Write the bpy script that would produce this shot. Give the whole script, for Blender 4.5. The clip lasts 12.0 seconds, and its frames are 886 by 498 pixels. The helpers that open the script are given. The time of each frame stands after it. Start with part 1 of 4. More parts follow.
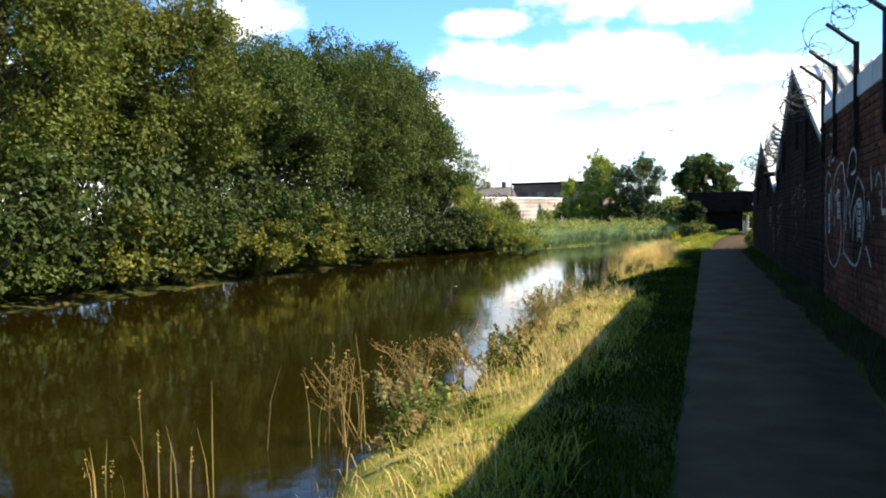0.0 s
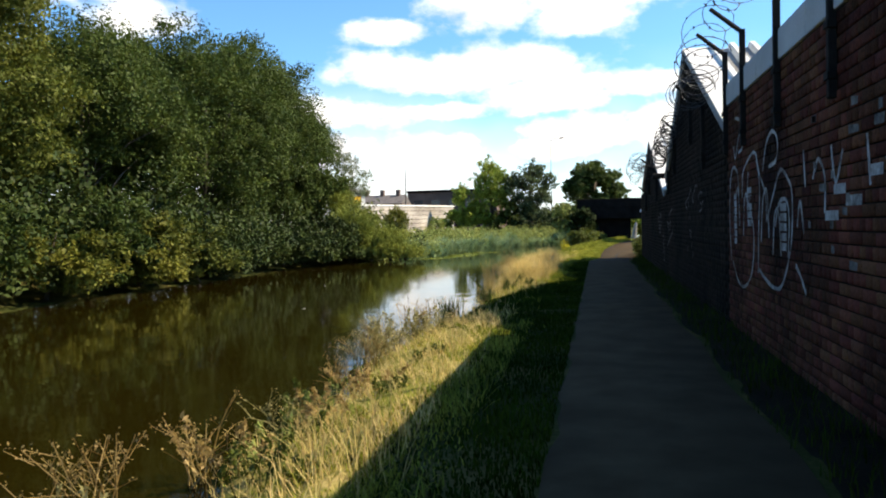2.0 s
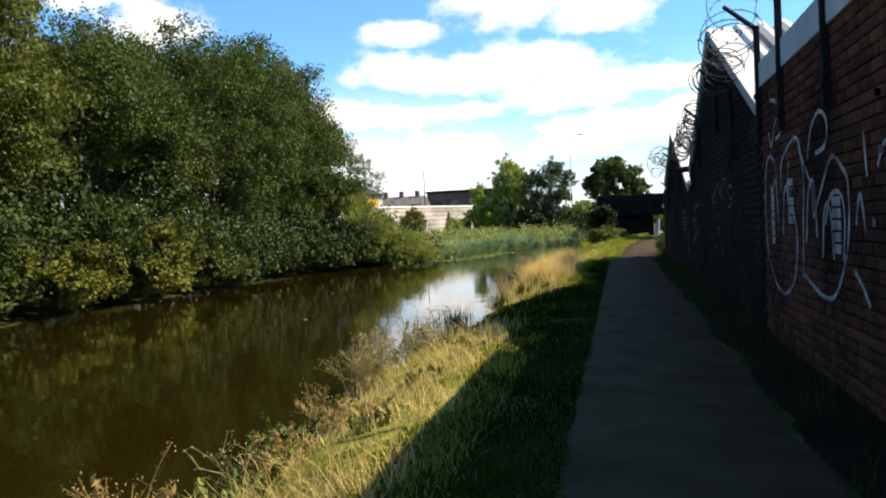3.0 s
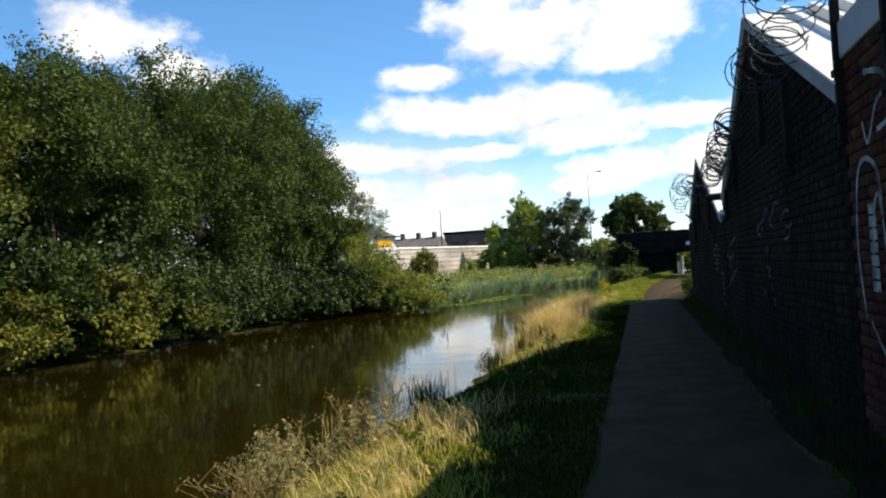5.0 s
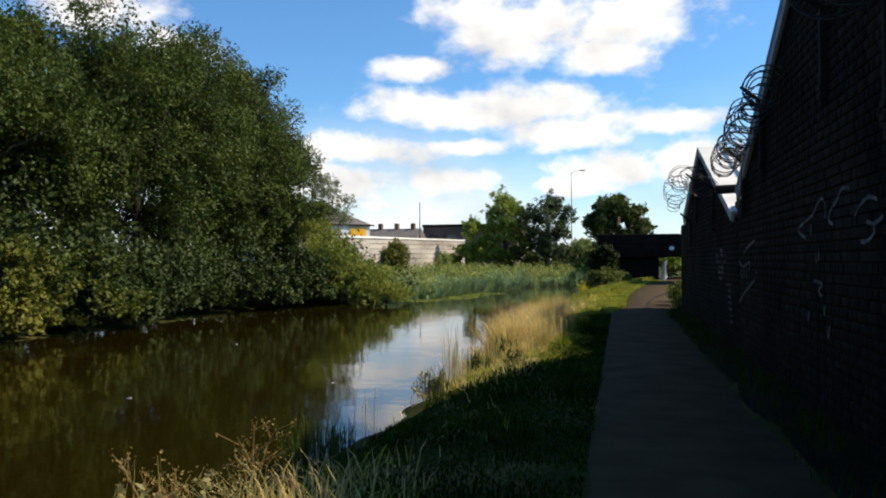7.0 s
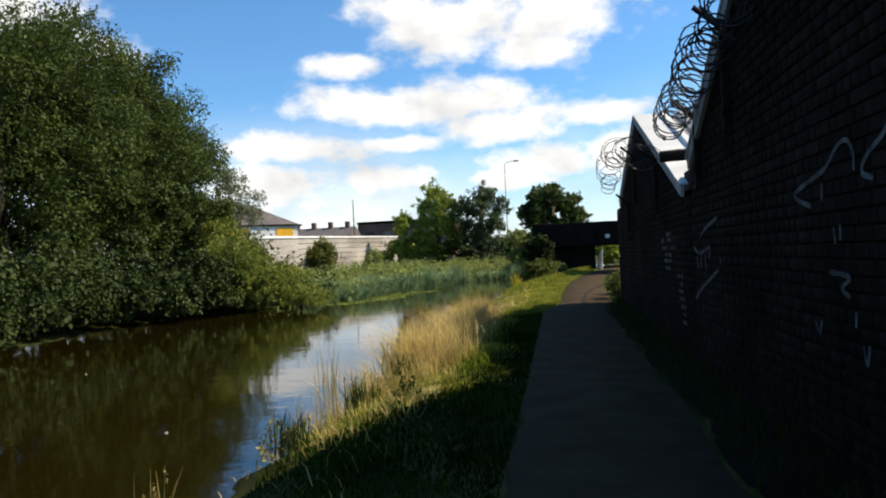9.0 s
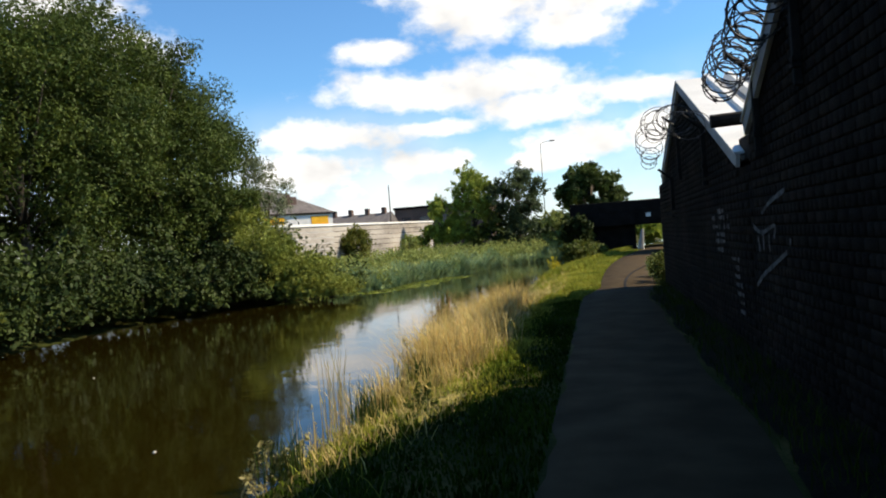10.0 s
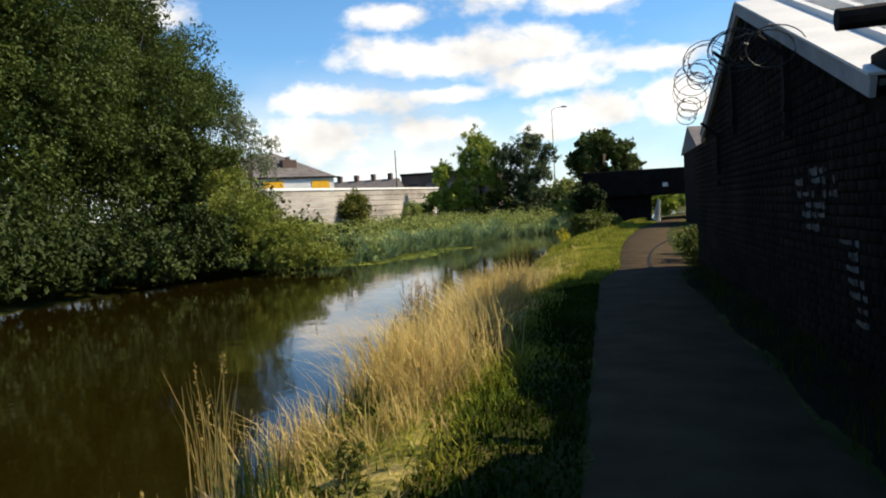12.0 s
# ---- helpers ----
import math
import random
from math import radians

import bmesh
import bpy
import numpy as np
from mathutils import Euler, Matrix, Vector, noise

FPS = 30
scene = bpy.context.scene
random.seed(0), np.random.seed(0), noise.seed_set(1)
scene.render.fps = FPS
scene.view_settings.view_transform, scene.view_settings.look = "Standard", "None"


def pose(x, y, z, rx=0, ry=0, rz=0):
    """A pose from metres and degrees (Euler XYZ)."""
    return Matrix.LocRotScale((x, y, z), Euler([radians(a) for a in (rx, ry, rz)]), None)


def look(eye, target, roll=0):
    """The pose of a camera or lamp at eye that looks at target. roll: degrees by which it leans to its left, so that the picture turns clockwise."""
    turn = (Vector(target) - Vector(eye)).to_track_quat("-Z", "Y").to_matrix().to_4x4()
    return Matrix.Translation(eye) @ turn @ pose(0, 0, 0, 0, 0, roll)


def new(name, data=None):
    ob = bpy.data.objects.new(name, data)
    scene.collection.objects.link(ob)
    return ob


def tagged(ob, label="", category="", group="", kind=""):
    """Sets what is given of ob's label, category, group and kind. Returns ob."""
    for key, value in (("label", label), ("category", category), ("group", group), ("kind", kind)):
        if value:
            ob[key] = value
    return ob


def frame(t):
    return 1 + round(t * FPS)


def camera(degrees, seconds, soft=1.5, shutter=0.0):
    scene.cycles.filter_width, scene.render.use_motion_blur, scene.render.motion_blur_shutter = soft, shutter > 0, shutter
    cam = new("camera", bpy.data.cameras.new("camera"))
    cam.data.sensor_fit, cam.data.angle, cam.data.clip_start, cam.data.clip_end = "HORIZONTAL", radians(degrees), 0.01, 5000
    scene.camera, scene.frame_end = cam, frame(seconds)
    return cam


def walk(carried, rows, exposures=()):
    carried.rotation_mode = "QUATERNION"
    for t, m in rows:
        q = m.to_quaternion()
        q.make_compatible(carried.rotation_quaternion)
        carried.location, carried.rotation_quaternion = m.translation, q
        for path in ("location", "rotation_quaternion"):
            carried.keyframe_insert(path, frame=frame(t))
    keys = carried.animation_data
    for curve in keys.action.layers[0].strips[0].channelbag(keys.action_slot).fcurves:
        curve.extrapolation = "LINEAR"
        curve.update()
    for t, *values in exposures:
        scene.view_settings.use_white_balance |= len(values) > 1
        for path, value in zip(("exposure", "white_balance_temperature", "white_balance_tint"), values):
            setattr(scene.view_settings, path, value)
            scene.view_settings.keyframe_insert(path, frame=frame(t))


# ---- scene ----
cam = camera(59.7, 12.0, soft=2.0)
PATH = [
    (0, (-0.137, 0.769, 1.276), (-0.783, 2.661, 1.200), -0.9),
    (0.5, (-0.038, 1.431, 1.270), (-0.673, 3.327, 1.289), -1.4),
    (1, (-0.029, 2.107, 1.320), (-0.694, 3.993, 1.313), 0.9),
    (1.5, (0.008, 2.869, 1.244), (-0.413, 4.824, 1.240), -2.8),
    (2, (-0.008, 3.776, 1.270), (-0.401, 5.736, 1.211), -1.3),
    (2.5, (0.024, 4.251, 1.308), (-0.427, 6.199, 1.250), -2.7),
    (4.3, (0.056, 6.778, 1.299), (-0.381, 8.730, 1.288), -1.2),
    (4.5, (0.028, 7.043, 1.268), (-0.480, 8.977, 1.302), 1.2),
    (5, (0.078, 7.496, 1.307), (-0.417, 9.433, 1.359), -3.4),
    (5.5, (0.016, 8.248, 1.329), (-0.462, 10.190, 1.327), -0.6),
    (6, (-0.035, 8.900, 1.338), (-0.512, 10.843, 1.317), -1.3),
    (6.5, (-0.032, 9.604, 1.316), (-0.392, 11.572, 1.329), -2.1),
    (7, (-0.088, 10.296, 1.287), (-0.534, 12.245, 1.320), -0.3),
    (7.2, (-0.109, 10.529, 1.328), (-0.550, 12.480, 1.341), -1.9),
    (8.8, (-0.009, 12.682, 1.298), (-0.329, 14.656, 1.299), -2.4),
    (9, (0.063, 12.947, 1.293), (-0.230, 14.925, 1.312), -2.7),
    (9.5, (0.009, 13.645, 1.250), (-0.392, 15.604, 1.254), -0.0),
    (10, (0.099, 14.003, 1.324), (-0.295, 15.964, 1.307), -4.3),
    (10.5, (0.098, 14.744, 1.292), (-0.307, 16.703, 1.328), -1.5),
    (11, (0.087, 15.365, 1.319), (-0.295, 17.327, 1.372), -3.3),
    (11.5, (0.059, 16.080, 1.301), (-0.391, 18.028, 1.362), -3.1),
    (12, (-0.130, 16.785, 1.297), (-0.549, 18.738, 1.198), -3.2),
]
walk(cam, [(t, look(eye, target, roll)) for t, eye, target, roll in PATH],
     exposures=[(0, 1.34, 7550, 11), (0.5, 1.02, 7450, 11), (1.0, 0.95, 7450, 11), (1.5, 0.88, 7500, 11), (2.5, 0.95, 7600, 11), (4.5, 0.74, 7400, 11), (5.5, 0.54, 7350, 11), (7.0, 0.42, 7350, 11), (9.0, 0.42, 7350, 11), (9.5, 0.48, 7450, 11), (10.0, 0.52, 7500, 11), (10.5, 0.3, 7250, 11), (11.0, 0.27, 7250, 11), (12.0, 0.45, 7600, 11)])

# world, sun, exposure
SUN_TO = Vector((1.0, 0.36, 1.03)).normalized()
world = bpy.data.worlds.new("sky")
scene.world = world
world.use_nodes = True
wn, wl = world.node_tree.nodes, world.node_tree.links
wn.clear()
w_out = wn.new("ShaderNodeOutputWorld")
w_bg = wn.new("ShaderNodeBackground")
w_sky = wn.new("ShaderNodeTexSky")
w_sky.sky_type = 'NISHITA'
w_sky.sun_disc = False
w_sky.sun_elevation = math.asin(SUN_TO.z)
w_sky.sun_rotation = math.atan2(SUN_TO.x, SUN_TO.y)
w_sky.air_density = 1.0
w_sky.dust_density = 0.2
w_sky.ozone_density = 2.0
w_bg.inputs[1].default_value = 0.066


def wmath(op, a, b=None, c=None):
    n = wn.new("ShaderNodeMath")
    n.operation = op
    for i, v in enumerate((a, b, c)):
        if v is None:
            continue
        if isinstance(v, (int, float)):
            n.inputs[i].default_value = v
        else:
            wl.new(v, n.inputs[i])
    return n.outputs[0]


# cumulus clouds: lobes by azimuth and elevation, with torn edges from noise
w_tc = wn.new("ShaderNodeTexCoord")
w_sep = wn.new("ShaderNodeSeparateXYZ")
wl.new(w_tc.outputs["Generated"], w_sep.inputs[0])
w_az = wmath('MULTIPLY', wmath('ARCTAN2', w_sep.outputs[0], w_sep.outputs[1]), 57.2958)
w_el = wmath('MULTIPLY', wmath('ARCSINE', w_sep.outputs[2]), 57.2958)
w_vec = wn.new("ShaderNodeCombineXYZ")
wl.new(w_az, w_vec.inputs[0])
wl.new(wmath('MULTIPLY', w_el, 1.5), w_vec.inputs[1])


def wnoise(scale, detail, rough):
    n = wn.new("ShaderNodeTexNoise")
    n.inputs["Scale"].default_value = scale
    n.inputs["Detail"].default_value = detail
    n.inputs["Roughness"].default_value = rough
    wl.new(w_vec.outputs[0], n.inputs["Vector"])
    return n.outputs[0]


n_big, n_fine = wnoise(0.06, 3.0, 0.5), wnoise(0.3, 6.0, 0.58)
cloud = wmath('MULTIPLY', wmath('SUBTRACT', n_big, 0.70), 5.0)
CLOUDS = [  # azimuth, elevation, half width, half height
    (-6.5, 16.6, 7.0, 2.6), (0.5, 17.2, 6.5, 2.9), (-9.5, 17.6, 5.0, 2.2), (-1.0, 14.6, 4.5, 1.5), (-15.2, 14.0, 2.9, 1.0),
    (-14.5, 11.4, 6.2, 1.5), (-6.5, 11.3, 7.5, 1.9), (-3.5, 9.6, 6.5, 1.7), (3.2, 9.9, 4.6, 1.1), (-10.5, 10.6, 6.0, 1.4),
    (-0.2, 6.6, 5.6, 1.6), (5.2, 6.9, 5.0, 1.9), (-12.2, 5.9, 5.0, 1.3), (-3.0, 5.4, 4.5, 1.0), (-19.5, 8.2, 6.8, 1.4), (-21.0, 5.6, 7.0, 2.4), (-11.0, 8.4, 4.0, 0.8),
    (-37.0, 17.0, 5.0, 2.0), (-33.0, 14.5, 3.5, 2.0), (-30.0, 3.0, 6.0, 2.5), (-52.0, 9.0, 7.0, 3.0)]
for az, el, ra, re in CLOUDS:
    da = wmath('DIVIDE', wmath('SUBTRACT', w_az, az), ra)
    de = wmath('DIVIDE', wmath('SUBTRACT', w_el, el), re)
    lobe = wmath('SUBTRACT', 1.0, wmath('SQRT', wmath('ADD', wmath('MULTIPLY', da, da), wmath('MULTIPLY', de, de))))
    cloud = wmath('MAXIMUM', cloud, lobe)
cloud = wmath('ADD', cloud, wmath('MULTIPLY', wmath('SUBTRACT', n_fine, 0.5), 2.0))
haze = wmath('SUBTRACT', 0.40, wmath('MULTIPLY', w_el, 0.046))
cloud = wmath('MAXIMUM', cloud, wmath('ADD', haze, wmath('MULTIPLY', wmath('SUBTRACT', n_big, 0.5), 0.9)))
w_mask = wn.new("ShaderNodeMapRange")
w_mask.interpolation_type = 'SMOOTHSTEP'
w_mask.inputs[1].default_value, w_mask.inputs[2].default_value = -0.18, 0.62
wl.new(cloud, w_mask.inputs[0])
w_tone = wn.new("ShaderNodeMixRGB")
w_tone.inputs[1].default_value, w_tone.inputs[2].default_value = (12.6, 13.3, 14.3, 1), (8.2, 8.8, 9.7, 1)
wl.new(wmath('MULTIPLY', wmath('SUBTRACT', wnoise(0.16, 4.0, 0.5), 0.42), 3.5), w_tone.inputs[0])
w_mix = wn.new("ShaderNodeMixRGB")
wl.new(w_mask.outputs[0], w_mix.inputs[0])
w_tint = wn.new("ShaderNodeMixRGB")
w_tint.blend_type = 'MULTIPLY'
w_tint.inputs[0].default_value = 1.0
w_tint.inputs[2].default_value = (0.86, 1.58, 2.20, 1)
wl.new(w_sky.outputs[0], w_tint.inputs[1])
wl.new(w_tint.outputs[0], w_mix.inputs[1])
wl.new(w_tone.outputs[0], w_mix.inputs[2])
wl.new(w_mix.outputs[0], w_bg.inputs[0])
wl.new(w_bg.outputs[0], w_out.inputs[0])

sun = new("sun", bpy.data.lights.new("sun", 'SUN'))
sun.data.energy = 5.0
sun.data.angle = radians(0.55)
sun.data.color = (1.0, 0.93, 0.80)
sun.matrix_world = look(SUN_TO * 50, (0, 0, 0))


# ---- materials ----
def mat(name, c1, c2, rough=0.8, scale=4.0, fine=40.0, bump=0.3, c3=None, vary=0.0, spec=0.3, metal=0.0, trans=0.0, island=False, stretch=(1, 1, 1), bump_d=0.02, world_xyz=False):
    m = bpy.data.materials.new(name)
    m.use_nodes = True
    nt = m.node_tree
    N, L = nt.nodes, nt.links
    b = N["Principled BSDF"]
    tc = N.new("ShaderNodeTexCoord")
    mp = N.new("ShaderNodeMapping")
    mp.inputs["Scale"].default_value = stretch
    L.new(N.new("ShaderNodeNewGeometry").outputs["Position"] if world_xyz else tc.outputs["Object"], mp.inputs[0])
    n1 = N.new("ShaderNodeTexNoise")
    n1.inputs["Scale"].default_value, n1.inputs["Detail"].default_value = scale, 6
    n2 = N.new("ShaderNodeTexNoise")
    n2.inputs["Scale"].default_value, n2.inputs["Detail"].default_value = fine, 8
    for n in (n1, n2):
        L.new(mp.outputs[0], n.inputs["Vector"])
    r = N.new("ShaderNodeValToRGB")
    r.color_ramp.elements[0].position, r.color_ramp.elements[1].position = 0.34, 0.66
    r.color_ramp.elements[0].color, r.color_ramp.elements[1].color = (*c1, 1), (*c2, 1)
    if c3:
        e = r.color_ramp.elements.new(0.5)
        e.color = (*c3, 1)
    a = N.new("ShaderNodeMath")
    a.operation = 'MULTIPLY_ADD'
    a.inputs[1].default_value = 0.35
    L.new(n2.outputs[0], a.inputs[0])
    sb = N.new("ShaderNodeMath")
    sb.operation = 'MULTIPLY_ADD'
    sb.inputs[1].default_value, sb.inputs[2].default_value = 0.8, -0.075
    L.new(n1.outputs[0], sb.inputs[0])
    L.new(sb.outputs[0], a.inputs[2])
    L.new(a.outputs[0], r.inputs[0])
    col = r.outputs[0]
    if vary:
        if island:
            rnd = N.new("ShaderNodeNewGeometry").outputs["Random Per Island"]
        else:
            rnd = N.new("ShaderNodeObjectInfo").outputs["Random"]
        hs = N.new("ShaderNodeHueSaturation")
        mr = N.new("ShaderNodeMapRange")
        mr.inputs[3].default_value, mr.inputs[4].default_value = 1 - vary, 1 + vary
        L.new(rnd, mr.inputs[0])
        L.new(mr.outputs[0], hs.inputs["Value"])
        mr2 = N.new("ShaderNodeMapRange")
        mr2.inputs[3].default_value, mr2.inputs[4].default_value = 0.5 - 0.05 * vary, 0.5 + 0.05 * vary
        wv = N.new("ShaderNodeMath")
        wv.operation = 'FRACT'
        ml = N.new("ShaderNodeMath")
        ml.operation = 'MULTIPLY'
        ml.inputs[1].default_value = 7.31
        L.new(rnd, ml.inputs[0])
        L.new(ml.outputs[0], wv.inputs[0])
        L.new(wv.outputs[0], mr2.inputs[0])
        L.new(mr2.outputs[0], hs.inputs["Hue"])
        L.new(col, hs.inputs["Color"])
        col = hs.outputs[0]
    L.new(col, b.inputs["Base Color"])
    b.inputs["Roughness"].default_value = rough
    b.inputs["Metallic"].default_value = metal
    b.inputs["Specular IOR Level"].default_value = spec
    if bump:
        bp = N.new("ShaderNodeBump")
        bp.inputs["Strength"].default_value, bp.inputs["Distance"].default_value = bump, bump_d
        L.new(n2.outputs[0], bp.inputs["Height"])
        L.new(bp.outputs[0], b.inputs["Normal"])
    if trans:
        tr = N.new("ShaderNodeBsdfTranslucent")
        L.new(col, tr.inputs[0])
        mx = N.new("ShaderNodeMixShader")
        mx.inputs[0].default_value = trans
        L.new(b.outputs[0], mx.inputs[1])
        L.new(tr.outputs[0], mx.inputs[2])
        L.new(mx.outputs[0], N["Material Output"].inputs[0])
    return m


M_PATH = mat("compacted grit path", (0.042, 0.029, 0.0155), (0.075, 0.053, 0.029), 0.98, 2.2, 120, 0.5, spec=0.05, bump_d=0.01)
M_SOIL = mat("grassy soil", (0.025, 0.028, 0.008), (0.12, 0.09, 0.03), 1.0, 0.9, 30, 0.8, c3=(0.035, 0.042, 0.010), spec=0.05)
M_BRICK = mat("red brick", (0.015, 0.009, 0.0075), (0.155, 0.056, 0.033), 0.95, 0.6, 45, 0.5, vary=0.35, spec=0.04, world_xyz=True)
M_BRICKS = mat("red brick joined", (0.015, 0.009, 0.0075), (0.155, 0.056, 0.033), 0.95, 0.6, 45, 0.5, vary=0.35, island=True, spec=0.04, world_xyz=True)
M_BLACKBRICK = mat("blackish brick", (0.006, 0.005, 0.0042), (0.027, 0.020, 0.0155), 0.95, 0.9, 45, 0.5, vary=0.3, island=True, spec=0.04, world_xyz=True)
M_BLACKBRICK1 = mat("blackish brick single", (0.006, 0.005, 0.0042), (0.027, 0.020, 0.0155), 0.95, 0.9, 45, 0.5, vary=0.3, spec=0.04, world_xyz=True)
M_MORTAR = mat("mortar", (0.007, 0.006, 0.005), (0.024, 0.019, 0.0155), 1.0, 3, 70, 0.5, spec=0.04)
M_COPING = mat("pale coping", (0.38, 0.39, 0.38), (0.54, 0.55, 0.54), 0.8, 1.5, 50, 0.2)
M_SHEET = mat("white roofing sheet", (0.58, 0.57, 0.52), (0.78, 0.76, 0.70), 0.55, 1.2, 30, 0.1)
M_SHEET2 = mat("grimy rib shadowed roofing sheet", (0.14, 0.13, 0.12), (0.34, 0.33, 0.30), 0.7, 1.5, 30, 0.2)
M_FASCIA = mat("grey fascia", (0.26, 0.26, 0.25), (0.42, 0.42, 0.40), 0.8, 2.5, 30, 0.2)
M_STEEL = mat("black painted steel", (0.008, 0.008, 0.008), (0.02, 0.018, 0.016), 0.8, 8, 60, 0.2, spec=0.08)
M_WIRE = mat("galvanised wire", (0.02, 0.02, 0.02), (0.08, 0.08, 0.08), 0.6, 20, 90, 0.0, metal=0.4)
M_PAINT = mat("white spray paint", (0.10, 0.085, 0.075), (0.50, 0.49, 0.47), 0.9, 5, 40, 0.2, spec=0.05)
M_PAINT2 = mat("faded spray paint", (0.035, 0.034, 0.032), (0.22, 0.215, 0.20), 0.9, 6, 40, 0.2, spec=0.05)
M_BARK = mat("bark", (0.03, 0.024, 0.018), (0.10, 0.085, 0.065), 1.0, 6, 30, 0.8, stretch=(1, 1, 0.25))
M_CONC = mat("weathered concrete", (0.30, 0.29, 0.26), (0.50, 0.48, 0.44), 0.95, 1.0, 30, 0.4)
M_WALLC = mat("stained pale blockwork", (0.17, 0.15, 0.125), (0.46, 0.42, 0.365), 0.95, 0.5, 6, 0.4, c3=(0.34, 0.305, 0.265), stretch=(1, 0.35, 1.6))
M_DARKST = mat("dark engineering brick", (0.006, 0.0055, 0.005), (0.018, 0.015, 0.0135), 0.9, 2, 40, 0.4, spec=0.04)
M_RENDER = mat("white render", (0.66, 0.65, 0.61), (0.8, 0.79, 0.76), 0.9, 1, 20, 0.1)
M_SLATE = mat("grey roof tiles", (0.085, 0.075, 0.07), (0.17, 0.15, 0.14), 0.85, 2, 12, 0.3)
M_BOARD = mat("orange boarding", (0.75, 0.36, 0.02), (0.9, 0.48, 0.03), 0.7, 2, 20, 0.1)
M_FARBRICK = mat("far brown brick", (0.09, 0.06, 0.05), (0.17, 0.11, 0.085), 0.9, 0.4, 5, 0.1)
M_GLASS = mat("dark window pane", (0.02, 0.022, 0.025), (0.05, 0.055, 0.06), 0.15, 1, 5, 0.0, spec=0.6)


def leafmat(name, c1, c2, c3=None, vary=0.18, trans=0.25, spec=0.15):
    return mat(name, c1, c2, 0.62, 0.8, 3.0, 0.0, c3=c3, vary=vary, spec=spec, trans=trans, island=True)


M_LEAF_DARK = leafmat("dark green leaves", (0.023, 0.043, 0.009), (0.092, 0.126, 0.025), vary=0.24, trans=0.3)
M_LEAF_SHADE = leafmat("shade dark green leaves", (0.013, 0.026, 0.006), (0.058, 0.082, 0.018), vary=0.24, trans=0.2)
M_LEAF_YEL = leafmat("yellow green leaves", (0.050, 0.067, 0.011), (0.185, 0.182, 0.029), vary=0.26, trans=0.3)
M_LEAF_MID = leafmat("mid green leaves", (0.042, 0.062, 0.011), (0.140, 0.155, 0.027), vary=0.24, trans=0.3)
M_LEAF_LIGHT = leafmat("pale sallow leaves", (0.13, 0.18, 0.045), (0.33, 0.35, 0.10), vary=0.3, trans=0.35)
M_REED = leafmat("blue green reeds", (0.12, 0.20, 0.095), (0.30, 0.38, 0.18), vary=0.3, trans=0.42)
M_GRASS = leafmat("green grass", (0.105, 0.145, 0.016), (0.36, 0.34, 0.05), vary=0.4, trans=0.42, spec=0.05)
M_TURF_SHADE = leafmat("shade dark green turf", (0.010, 0.025, 0.002), (0.038, 0.064, 0.005), vary=0.4, trans=0.3, spec=0.02)
M_STRAW = leafmat("dry straw grass", (0.36, 0.265, 0.085), (0.74, 0.58, 0.235), vary=0.3, trans=0.42)
M_THATCH = mat("dry grass thatch", (0.07, 0.075, 0.018), (0.38, 0.29, 0.11), 1.0, 1.3, 26, 0.8, c3=(0.17, 0.165, 0.035), spec=0.04)
M_WEED = leafmat("rusty dry weeds", (0.22, 0.15, 0.05), (0.50, 0.36, 0.15), trans=0.42)

M_WATER = bpy.data.materials.new("murky canal water")
M_WATER.use_nodes = True
_n, _l = M_WATER.node_tree.nodes, M_WATER.node_tree.links
_b = _n["Principled BSDF"]
_b.inputs["Base Color"].default_value = (0.0105, 0.0074, 0.0008, 1)
_b.inputs["Roughness"].default_value = 0.045
_b.inputs["IOR"].default_value = 1.33
_t = _n.new("ShaderNodeTexCoord")
_w = _n.new("ShaderNodeTexNoise")
_w.inputs["Scale"].default_value, _w.inputs["Detail"].default_value = 1.6, 4
_l.new(_t.outputs["Object"], _w.inputs["Vector"])
_p = _n.new("ShaderNodeBump")
_p.inputs["Strength"].default_value, _p.inputs["Distance"].default_value = 0.10, 0.05
_l.new(_w.outputs[0], _p.inputs["Height"])
_l.new(_p.outputs[0], _b.inputs["Normal"])


# ---- mesh helpers ----
def link(name, me, material, parent=None, label="", smooth=False):
    me.materials.append(material)
    ob = new(name, me)
    if parent:
        ob.parent = parent
    if label:
        ob["label"] = label
    if smooth:
        me.shade_smooth()
    return ob


def part(name, bm, material, parent=None, label="", smooth=False):
    me = bpy.data.meshes.new(name)
    bm.to_mesh(me)
    bm.free()
    return link(name, me, material, parent, label, smooth)


def raw(name, verts, faces, material, parent=None, label="", smooth=False):
    """A mesh from arrays: verts (n, 3), faces (m, 3 or 4)."""
    verts, faces = np.asarray(verts, np.float32), np.asarray(faces, np.int32)
    k = faces.shape[1]
    me = bpy.data.meshes.new(name)
    me.vertices.add(len(verts))
    me.vertices.foreach_set("co", verts.ravel())
    me.loops.add(faces.size)
    me.loops.foreach_set("vertex_index", faces.ravel())
    me.polygons.add(len(faces))
    me.polygons.foreach_set("loop_start", np.arange(0, faces.size, k, dtype=np.int32))
    me.update(calc_edges=True)
    return link(name, me, material, parent, label, smooth)


def box(bm, x0, x1, y0, y1, z0, z1, bevel=0.0):
    r = bmesh.ops.create_cube(bm, size=1.0, matrix=Matrix.LocRotScale(((x0 + x1) / 2, (y0 + y1) / 2, (z0 + z1) / 2), None, (x1 - x0, y1 - y0, z1 - z0)))
    if bevel:
        es = list({e for v in r["verts"] for e in v.link_edges})
        bmesh.ops.bevel(bm, geom=es, offset=bevel, segments=1, affect='EDGES')


def boxed(name, x0, x1, y0, y1, z0, z1, material, parent=None, bevel=0.0, label=""):
    bm = bmesh.new()
